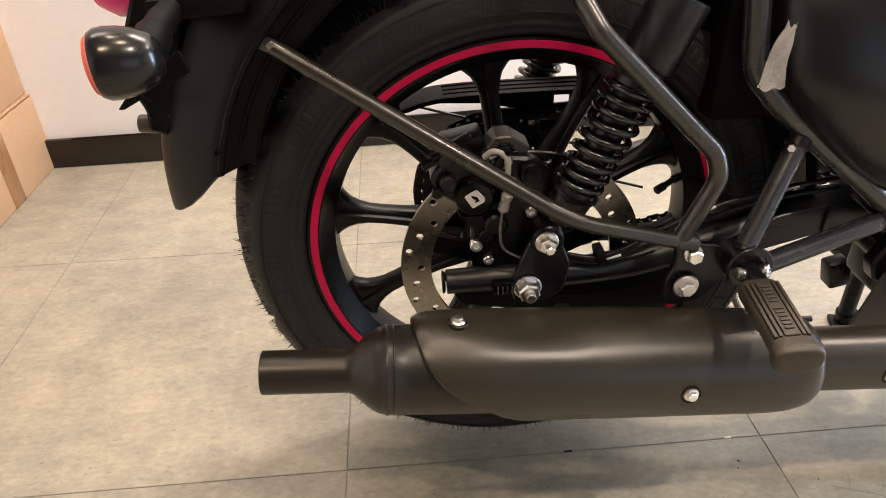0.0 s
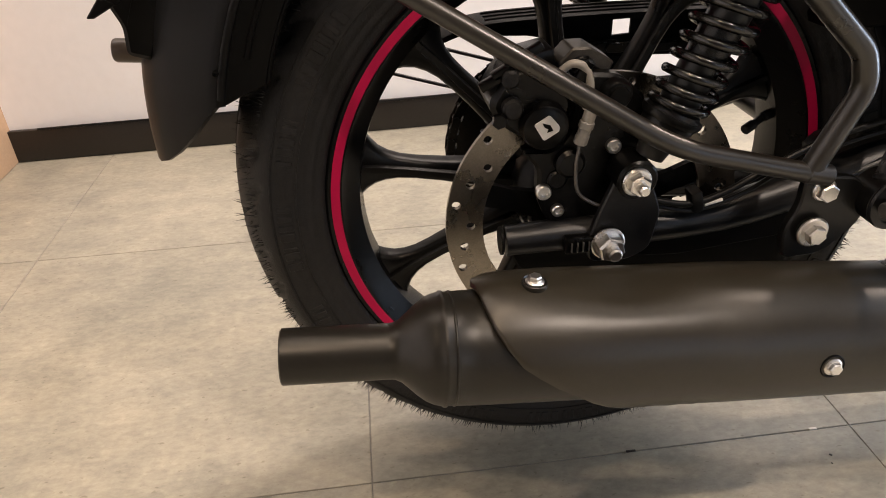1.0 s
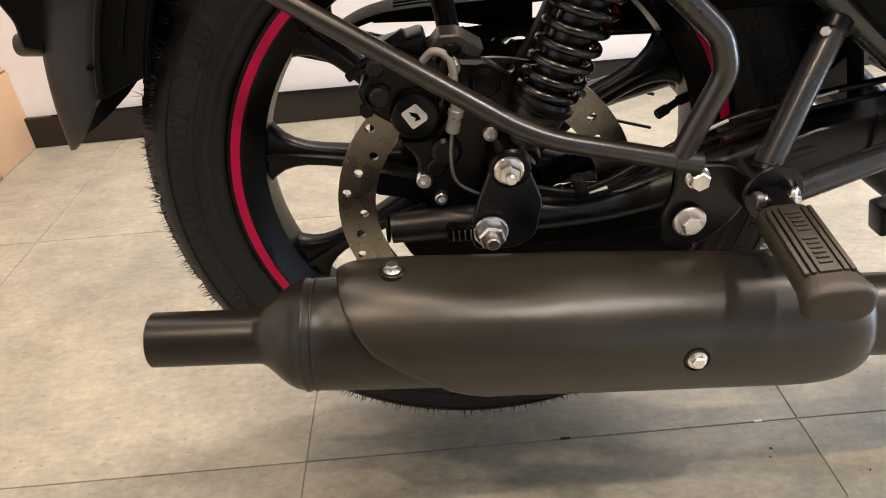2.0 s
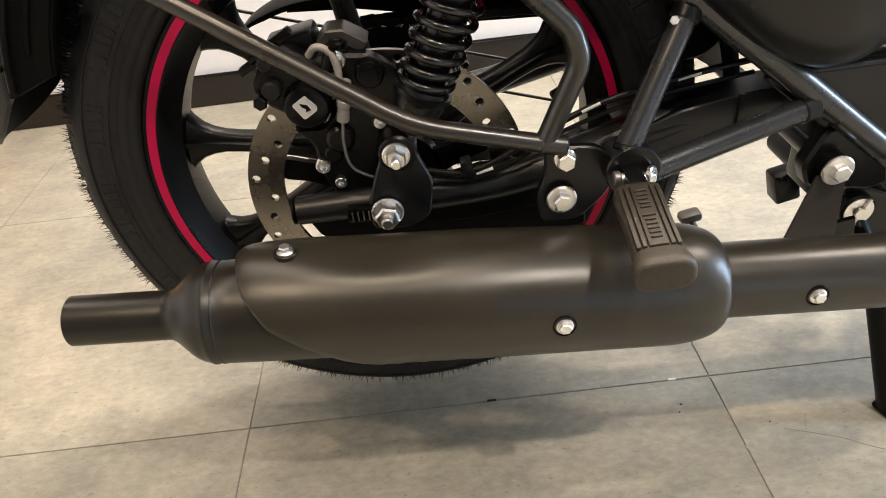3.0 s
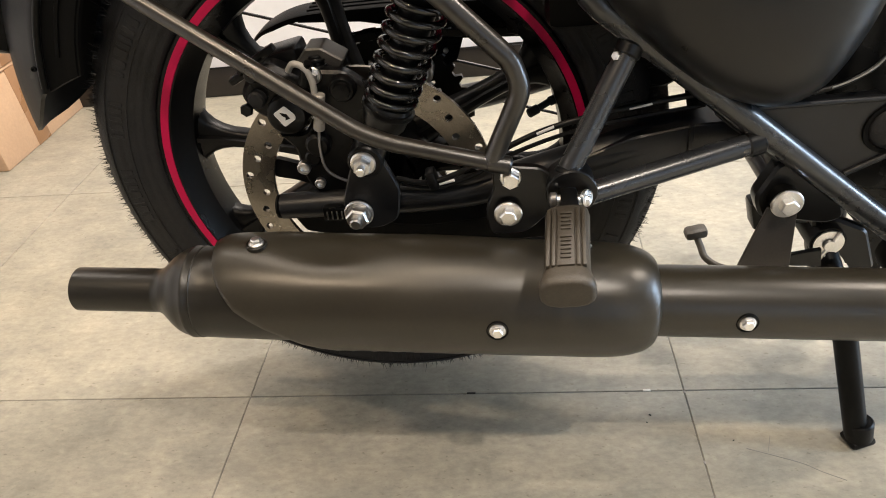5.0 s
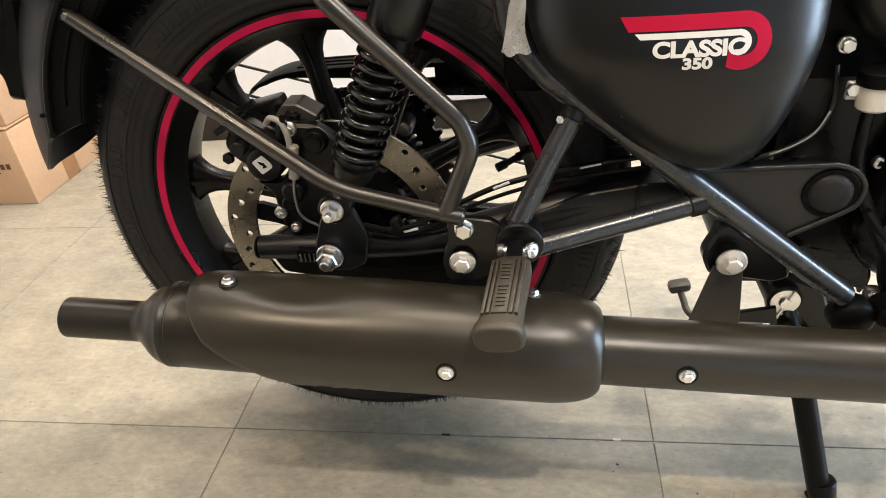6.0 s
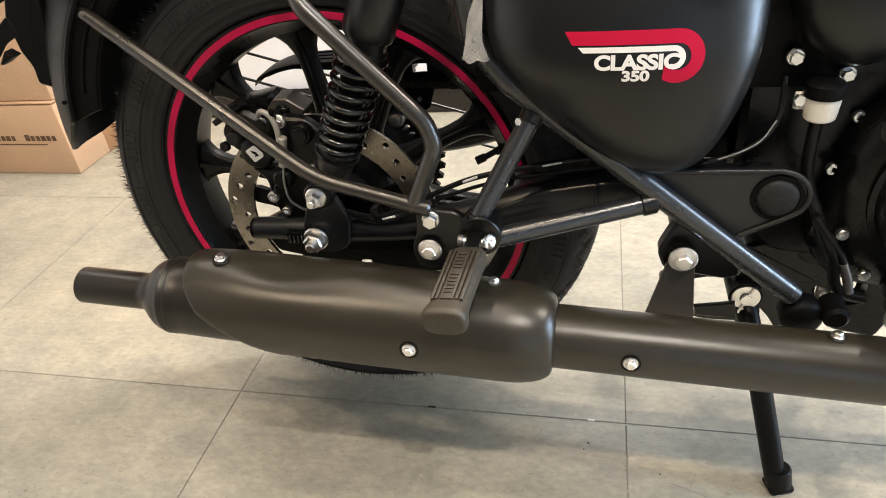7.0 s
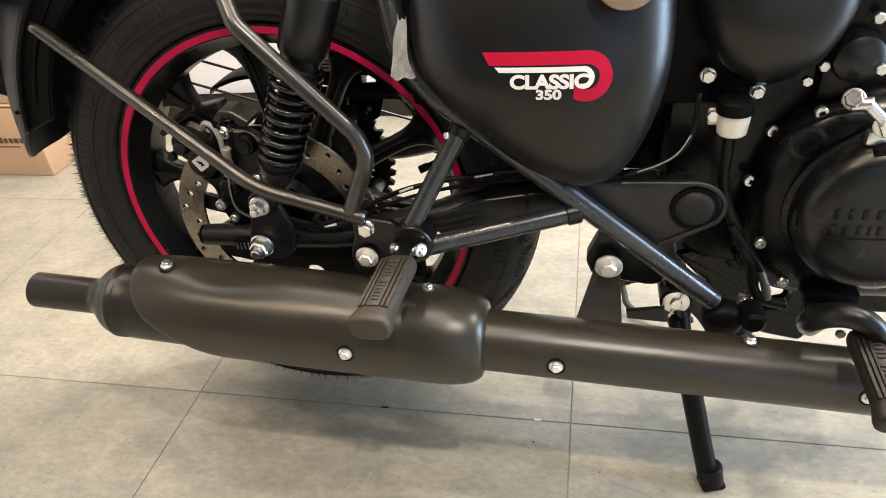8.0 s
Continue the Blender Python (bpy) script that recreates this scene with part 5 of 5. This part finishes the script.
part("pivot_cap", turned([(0, 0.0085), (0.012, 0.0080), (0.0180, 0.0060), (0.0200, 0.003), (0.0200, -0.002)], (0.7195, -0.0635, 0.4105), SIDE, 40), RUBBER, gusset, "round black rubber pivot cap")

# ---- lower mounting with the large washer bolt, hanger strip and stand ----
lower = part("engine_mount", plate(rounded_outline([(0.628, 0.382), (0.646, 0.384), (0.660, 0.370), (0.692, 0.344), (0.700, 0.318), (0.684, 0.312), (0.654, 0.317), (0.621, 0.322), (0.612, 0.345)], 0.008), -0.070, -0.050, 0.003), SATIN, bike, "black mounting bracket with a large plated washer")
part("mount_block", join(block_at(0.664, -0.015, 0.318, 0.042, 0.05, 0.054, 0.006), block_at(0.655, -0.015, 0.362, 0.040, 0.06, 0.044, 0.008)), CAST, lower)
part("spacer", rod((0.637, -0.068, 0.347), (0.637, -0.083, 0.347), 0.0135, 24), SATIN, lower)
part("bolt", hexagon((0.6370, -0.083, 0.3470), SIDE, 0.0085, 0.008, 0.0148), ZINC, lower, "plated bolt with a large washer", angle=30)
part("hanger_strip", plate([(0.622, 0.340), (0.650, 0.336), (0.656, 0.262), (0.604, 0.266)], -0.0800, -0.0765, 0.0008), mat("grey_brown_bare_plate", (0.060, 0.054, 0.048), 0.5, 0.2, vary=0.15), lower, "grey-brown hanger strip")
part("stand_bracket", plate([(0.663, 0.245), (0.707, 0.253), (0.711, 0.230), (0.665, 0.233)], -0.033, -0.027, 0.001), SATIN, lower)
part("pivot_plate", plate(rounded_outline([(0.703, 0.283), (0.766, 0.253), (0.787, 0.200), (0.768, 0.193), (0.754, 0.215), (0.743, 0.227), (0.747, 0.193), (0.721, 0.191), (0.708, 0.232), (0.708, 0.259)], 0.006), -0.002, 0.014, 0.003), SATIN, lower)
part("cross_member", rod((0.640, -0.05, 0.345), (0.640, 0.19, 0.345), 0.012), SATIN, lower)

stand = part("centre_stand", tube(rounded_path([(0.724, 0.004, 0.236), (0.736, -0.050, 0.188), (0.778, -0.084, 0.020)], 0.05), 0.0130, 16), MUDGUARD, bike, "black centre stand with splayed feet")
part("stand_foot", moved(join(block(0.031, 0.027, 0.010, 0.0045), moved(rod((0, 0, 0.002), (-0.004, 0.003, 0.030), 0.0155, 18, 0.002), Matrix.Translation((0, 0, 0)))), Matrix.Translation((0.784, -0.084, 0.006)) @ pose(0, 0, 0, 0, 0, 18)), MUDGUARD, stand)
part("stand_leg", tube(rounded_path([(0.800, 0.160, 0.240), (0.832, 0.198, 0.190), (0.856, 0.224, 0.020)], 0.05), 0.0130, 16), MUDGUARD, stand)
part("stand_foot", moved(join(block(0.050, 0.036, 0.010, 0.003), rod((0, 0, 0.002), (-0.004, -0.003, 0.030), 0.0175, 18, 0.002)), Matrix.Translation((0.861, 0.224, 0.006)) @ pose(0, 0, 0, 0, 0, -18)), MUDGUARD, stand)
part("stand_pivot", rod((0.722, -0.0125, 0.247), (0.722, 0.16, 0.247), 0.019, 24), MUDGUARD, stand)
part("pivot_washer", turned([(0.0070, 0.0), (0.0160, 0.0), (0.0160, 0.002), (0.0070, 0.0025)], (0.722, -0.013, 0.247), SIDE, 28, True), ZINC, stand)
part("split_pin", join(rod((0.722, -0.010, 0.247), (0.722, -0.020, 0.247), 0.0062, 14), rod((0.716, -0.017, 0.229), (0.730, -0.017, 0.263), 0.0020, 8), turned([(0.0022, 0), (0.0045, 0), (0.0045, 0.0015), (0.0022, 0.0015)], (0.719, -0.016, 0.229), SIDE, 14, True)), ZINC, stand, "plated pin with a split pin")
pad = part("stand_pedal", tube(smooth_path([(0.677, 0.294, 0.044), (0.682, 0.277, 0.032), (0.689, 0.257, 0.020), (0.720, 0.235, 0.016), (0.790, 0.215, 0.030)], 5), 0.0055, 12), PEG_RUBBER, bike, "centre stand pedal with a grey-brown rubber pad")
part("pad", moved(block(0.036, 0.026, 0.017, 0.007), Matrix.Translation((0.677, 0.296, 0.047)) @ pose(0, 0, 0, 0, -12, 0)), PEG_RUBBER, pad)
part("stop_block", moved(block(0.029, 0.026, 0.038, 0.004), Matrix.Translation((0.673, 0.055, 0.248)) @ pose(0, 0, 0, 0, -14, 0)), CAST, lower)

# ---- brake fluid reservoir and hose ----
reservoir = part("fluid_reservoir", turned([(0, 0), (0.0120, 0), (0.0140, 0.002), (0.0155, 0.018), (0.0155, 0.023), (0, 0.023)], (0.7480, -0.040, 0.4820), (0, 0, 1), 32), RESERVOIR, bike, "milky white brake fluid reservoir with a black cap")
part("cap", turned([(0, 0), (0.0170, 0), (0.0175, 0.002), (0.0170, 0.012), (0.0130, 0.015), (0, 0.015)], (0.7480, -0.040, 0.5050), (0, 0, 1), 32), PLASTIC, reservoir, "black reservoir cap")
part("lug", block_at(0.732, -0.034, 0.498, 0.014, 0.006, 0.017, 0.002), RESERVOIR, reservoir)
bolt(reservoir, (0.7290, -0.037, 0.5000), SIDE, 0.0062, 0.005)
part("hose", tube(smooth_path([(0.748, -0.038, 0.484), (0.748, -0.036, 0.460), (0.750, -0.042, 0.418)] + [(0.776, -0.056, 0.357), (0.787, -0.056, 0.334), (0.792, -0.056, 0.310), (0.798, -0.056, 0.297), (0.809, -0.056, 0.289), (0.827, -0.056, 0.285)], 6), 0.0060, 12), HOSE, reservoir, "black rubber hose")
cyl = part("master_cylinder", join(rod((0.846, -0.062, 0.284), (0.900, -0.062, 0.282), 0.0085, 16, 0.002), block_at(0.876, -0.040, 0.290, 0.056, 0.03, 0.020, 0.004)), PLASTIC, bike, "black brake master cylinder")
part("pedal_pivot", rod((0.792, -0.060, 0.284), (0.792, -0.094, 0.284), 0.0130, 24, 0.004), PLASTIC, cyl)
part("tube", tube(smooth_path([(0.759, -0.058, 0.387), (0.776, -0.058, 0.363), (0.791, -0.058, 0.342), (0.797, -0.058, 0.330)], 6), 0.0042, 10), HOSE, cyl)
part("tube_end", tube(smooth_path([(0.796, -0.058, 0.331), (0.804, -0.058, 0.312), (0.809, -0.058, 0.294)], 4), 0.0048, 12), DULL, cyl, "grey crimped hose end")
part("clevis", block_at(0.788, -0.050, 0.283, 0.014, 0.010, 0.022, 0.003), DULL, cyl)
bolt(cyl, (0.788, -0.055, 0.287), SIDE, 0.0050, 0.004)
wiring = part("wiring", tube(smooth_path([(0.715, -0.030, 0.520), (0.712, -0.045, 0.490), (0.700, -0.055, 0.470), (0.675, -0.060, 0.455), (0.648, -0.060, 0.446)], 7), 0.0026, 8), HOSE, bike, "thin wires beside the side panel")
# thin pale line laid on the wire as its painted highlight
part("wire_glint", tube(smooth_path([(0.709, -0.052, 0.486), (0.697, -0.059, 0.469), (0.680, -0.063, 0.459), (0.660, -0.0645, 0.4515)], 5), 0.0008, 6), MILKY, wiring, "pale line painting the gloss on a black wire")

# ---- engine ----
case_outline = smooth_outline([(0.772, 0.330), (0.776, 0.400), (0.792, 0.458), (0.830, 0.502), (0.900, 0.522), (0.985, 0.520), (1.050, 0.470), (1.075, 0.390), (1.050, 0.315), (0.980, 0.275), (0.880, 0.270), (0.806, 0.282)])
case_shape, case_face = pillow(case_outline, (0.915, 0.395), 0.000, -0.046, 5.0)
engine = part("engine", block_at(0.94, 0.085, 0.40, 0.34, 0.15, 0.26, 0.02), ENGINE, bike, "black engine with a round embossed side cover")
part("lower_case", plate(rounded_outline([(0.717, 0.299), (0.787, 0.321), (0.813, 0.285), (0.821, 0.257), (0.819, 0.240), (0.804, 0.244), (0.808, 0.219), (0.807, 0.177), (0.785, 0.175), (0.771, 0.241)], 0.006), 0.016, 0.045, 0.004), ENGINE, engine)
part("lower_case", plate(rounded_outline([(0.862, 0.262), (0.848, 0.292), (0.883, 0.313), (0.896, 0.230), (0.893, 0.195), (0.883, 0.169), (0.847, 0.176), (0.832, 0.179), (0.828, 0.212), (0.842, 0.214), (0.862, 0.220)], 0.008), 0.016, 0.045, 0.004), ENGINE, engine)
part("lower_case", plate(rounded_outline([(0.866, 0.300), (0.866, 0.262), (0.876, 0.241), (0.905, 0.236), (1.060, 0.236), (1.060, 0.300)], 0.006), -0.004, 0.10, 0.004), ENGINE, engine)
part("crankcase_cover", case_shape, ENGINE, engine, "black crankcase cover")
part("cylinder_block", block_at(0.90, 0.07, 0.60, 0.15, 0.16, 0.22, 0.015), ENGINE, engine)
for k in range(7):
    part("cooling_fin", block_at(0.905, 0.09, 0.545 + 0.022 * k, 0.17, 0.16, 0.006, 0.002), ENGINE, engine)
clutch = part("clutch_cover", turned([(0, 0.036), (0.055, 0.0355), (0.070, 0.033), (0.0790, 0.026), (0.0830, 0.016), (0.0850, 0.0), (0.0850, -0.02)], (0.8970, -0.046, 0.4020), SIDE, 72), PANEL, engine, "round matt black cover with a raised maker's mark")
part("cover_ring", turned([(0.0845, 0.0), (0.0905, 0.0), (0.0905, 0.004), (0.0845, 0.005)], (0.8970, -0.046, 0.4020), SIDE, 72, True), ENGINE, engine)
for zz, x0, widths in ((0.4180, 0.842, (0.010, 0.009, 0.010, 0.010, 0.008)), (0.4000, 0.840, (0.010, 0.010, 0.008, 0.004, 0.008, 0.008, 0.010))):
    for w in widths:
        part("raised_bar", block_at(x0 + w / 2, -0.0822, zz, w * 0.55, 0.0012, 0.0110, 0.0005), ENGINE, clutch)
        x0 += w + 0.0028
part("raised_bar", block_at(0.882, -0.0820, 0.3900, 0.086, 0.0018, 0.0014, 0.0005), ENGINE, clutch)
for bx, bz in ((0.780, 0.4150), (0.7960, 0.4670), (0.8310, 0.4960), (0.7960, 0.3530), (0.8270, 0.3030), (0.9200, 0.5080)):
    part("screw", socket_screw((bx, case_face(bx, bz) + 0.002, bz), SIDE, 0.0062, 0.007), ZINC, engine, "plated case screw", angle=30)
part("case_rib", tube(smooth_path([(x, case_face(x, z) - 0.0005, z) for x, z in ((0.800, 0.462), (0.813, 0.478), (0.835, 0.494), (0.862, 0.503))], 6), 0.0022, 8), ENGINE, engine)
part("case_boss", turned([(0.013, 0), (0.017, 0), (0.0175, 0.003), (0.013, 0.004)], (0.8180, -0.043, 0.4745), SIDE, 30, True), ENGINE, engine)
part("oil_fitting", rod((0.845, -0.052, 0.516), (0.861, -0.058, 0.520), 0.0065, 14, 0.001), ZINC, engine, "plated pipe fitting on the engine")
part("union_nut", hexagon((0.846, -0.050, 0.521), (-0.3, -0.9, 0.4), 0.0080, 0.008, 0.010), ZINC, engine, angle=30)
part("pipe_end", rod((0.857, -0.058, 0.518), (0.873, -0.062, 0.503), 0.0058, 14, 0.001), ZINC, engine)
part("union_nut", hexagon((0.875, -0.062, 0.501), SIDE, 0.0095, 0.008, 0.0125), ZINC, engine, angle=30)
part("pipe_flange", block_at(0.872, -0.058, 0.487, 0.022, 0.012, 0.014, 0.003), ZINC, engine)
part("dark_cap", turned([(0, 0.012), (0.010, 0.011), (0.012, 0.0), (0.012, -0.01)], (0.8775, -0.062, 0.473), SIDE, 24), PLASTIC, engine)

# rider's footrest and brake pedal
rider = part("rider_footrest", tube(smooth_path([(0.862, -0.060, 0.262), (0.846, -0.090, 0.285), (0.834, -0.122, 0.318), (0.840, -0.142, 0.342), (0.854, -0.154, 0.352), (0.870, -0.160, 0.347), (0.884, -0.162, 0.330)], 6), [0.0125 - 0.0035 * abs(k / 36 - 0.5) for k in range(37)], 14), SATIN, bike, "rider footrest bracket with a brown-grey rubber")
RIDER_AT = Matrix.Translation((0.8740, -0.148, 0.326)) @ pose(0, 0, 0, 9, -4, 2)
part("rubber", moved(peg_rubber(), RIDER_AT), DARK_RUBBER, rider, "dark brown footrest rubber", angle=50)
peg_lands(RIDER_AT, rider, DARK_RUBBER)
part("bolt", hexagon((0.852, -0.148, 0.326), SIDE, 0.0045, 0.004), DULL, rider, angle=30)

# far side: guard rods and the cable hanging from the tail
rods = part("side_guard", tube([Vector((-0.060, 0.250, 0.494)), Vector((0.470, 0.250, 0.332))], 0.0022, 8), SATIN, bike, "thin black rods of the guard on the far side")
part("guard_rod", tube([Vector((-0.060, 0.250, 0.450)), Vector((0.470, 0.250, 0.287))], 0.0022, 8), SATIN, rods)

# ---- cardboard boxes by the wall ----


def carton(at, size, label, turn=0.0):
    """A closed carton: walls with flap seams on top and a strip of packing tape."""
    sx, sy, sz = size
    m = Matrix.Translation(at) @ pose(0, 0, 0, 0, 0, turn)
    box = thing("cardboard_box", at, label, "cardboard box", "stacked cartons")
    part("body", moved(block(sx, sy, sz - 0.008, 0.004), m @ Matrix.Translation((0, 0, sz / 2 - 0.004))), CARD, box)
    for side in (-1, 1):
        part("flap", moved(block(sx - 0.004, sy / 2 - 0.003, 0.004, 0.0012), m @ Matrix.Translation((0, side * sy / 4, sz - 0.0025))), CARD, box)
    return box, m


lower_box, m = carton((-1.070, 0.915, 0.0), (0.50, 0.385, 0.205), "brown cardboard carton with dark print on the floor by the wall")
for k in range(12):
    if k != 5:
        tall = k in (0, 6)
        part("print", moved(block(0.011 if k % 3 else 0.014, 0.0012, 0.018 if tall else 0.014, 0.0003), m @ Matrix.Translation((0.02 + 0.0165 * k + (0.012 if k > 5 else 0), -0.1930, 0.107 if tall else 0.1055))), CARDPRINT, lower_box)
part("print", moved(block(0.15, 0.0012, 0.003, 0.0003), m @ Matrix.Translation((0.11, -0.1930, 0.088))), CARDPRINT, lower_box)
part("tape", moved(block(0.0012, 0.055, 0.200, 0.0003), m @ Matrix.Translation((0.2505, -0.03, 0.101))), PACKTAPE, lower_box, "brown packing tape")
upper_box, m = carton((-1.072, 0.920, 0.2055), (0.49, 0.375, 0.27), "plain brown cardboard carton stacked on another carton", 1.0)
part("tape", moved(block(0.0012, 0.055, 0.262, 0.0003), m @ Matrix.Translation((0.2455, -0.03, 0.133))), PACKTAPE, upper_box, "brown packing tape")
top_box, m = carton((-1.068, 0.915, 0.4760), (0.50, 0.385, 0.30), "brown cardboard carton on top of the stack", -0.6)
part("tape", moved(block(0.0012, 0.055, 0.292, 0.0003), m @ Matrix.Translation((0.2505, -0.03, 0.147))), PACKTAPE, top_box, "brown packing tape")

cable = part("floor_cable", tube(smooth_path([(x, wall_y(x) - 0.018 - 0.004 * math.sin(x * 9), 0.082 - 0.002 * math.cos(x * 7)) for x in (-0.75, -0.5, -0.2, 0.1, 0.4, 0.7, 1.0)], 6), 0.0030, 8), HOSE)
tagged(cable, "thin black cable laid along the top of the skirting", "cable")

# ---- tiled floor ----
floor = part("floor", block_at(0.75, -1.0, -0.060, 7.2, 4.9, 0.117, 0), GROUT, smooth=False)
tagged(floor, "beige cement-look tiled floor with thin grey joints", "floor", kind="structure")
tile_mesh = link_mesh("tile", *block(0.5984, 0.5984, 0.010, 0.0006, 1), TILE, True, 30)
for i in range(-5, 7):
    for j in range(-6, 2):
        tile = new("tile", tile_mesh)
        tile.parent = floor
        tile.matrix_basis = Matrix.Translation((0.3 + 0.6 * i, 0.3 + 0.6 * j, -0.005))
part("grout_chip", moved(block(0.012, 0.003, 0.0016, 0.0006), Matrix.Translation((0.316, 0.0005, 0.0004))), SKIRT, floor, "dark chip in a tile joint")
part("grout_chip", moved(block(0.010, 0.0035, 0.0016, 0.0006), Matrix.Translation((0.552, 0.0008, 0.0004))), RESERVOIR, floor, "pale chip in a tile joint")
# a scratch and specks of dirt on the tiles
part("scratch", tube(smooth_path([(0.654, -0.094, 0.0), (0.679, -0.103, 0.0), (0.712, -0.116, 0.0), (0.729, -0.127, 0.0), (0.752, -0.139, 0.0)], 5), 0.0005, 6), GROUT, floor, "thin dark scratch in a tile")
part("scratch", tube(smooth_path([(0.687, -0.075, 0.0), (0.683, -0.086, 0.0), (0.678, -0.098, 0.0)], 4), 0.0004, 6), GROUT, floor)
for x, y, wide in ((0.549, -0.041, 0.0035), (0.543, -0.053, 0.0022), (0.572, -0.203, 0.0026), (0.642, -0.082, 0.0024)):
    part("dirt_speck", moved(block(wide, wide * 0.6, 0.0010, 0.0003), Matrix.Translation((x, y, 0.0004)) @ pose(0, 0, 0, 0, 0, 900 * x)), SKIRT, floor)
for x, y in ((0.6000, -0.114), (0.6005, -0.003)):
    part("grout_chip", moved(block(0.0025, 0.005, 0.0010, 0.0004), Matrix.Translation((x, y, 0.0003))), MILKY, floor)
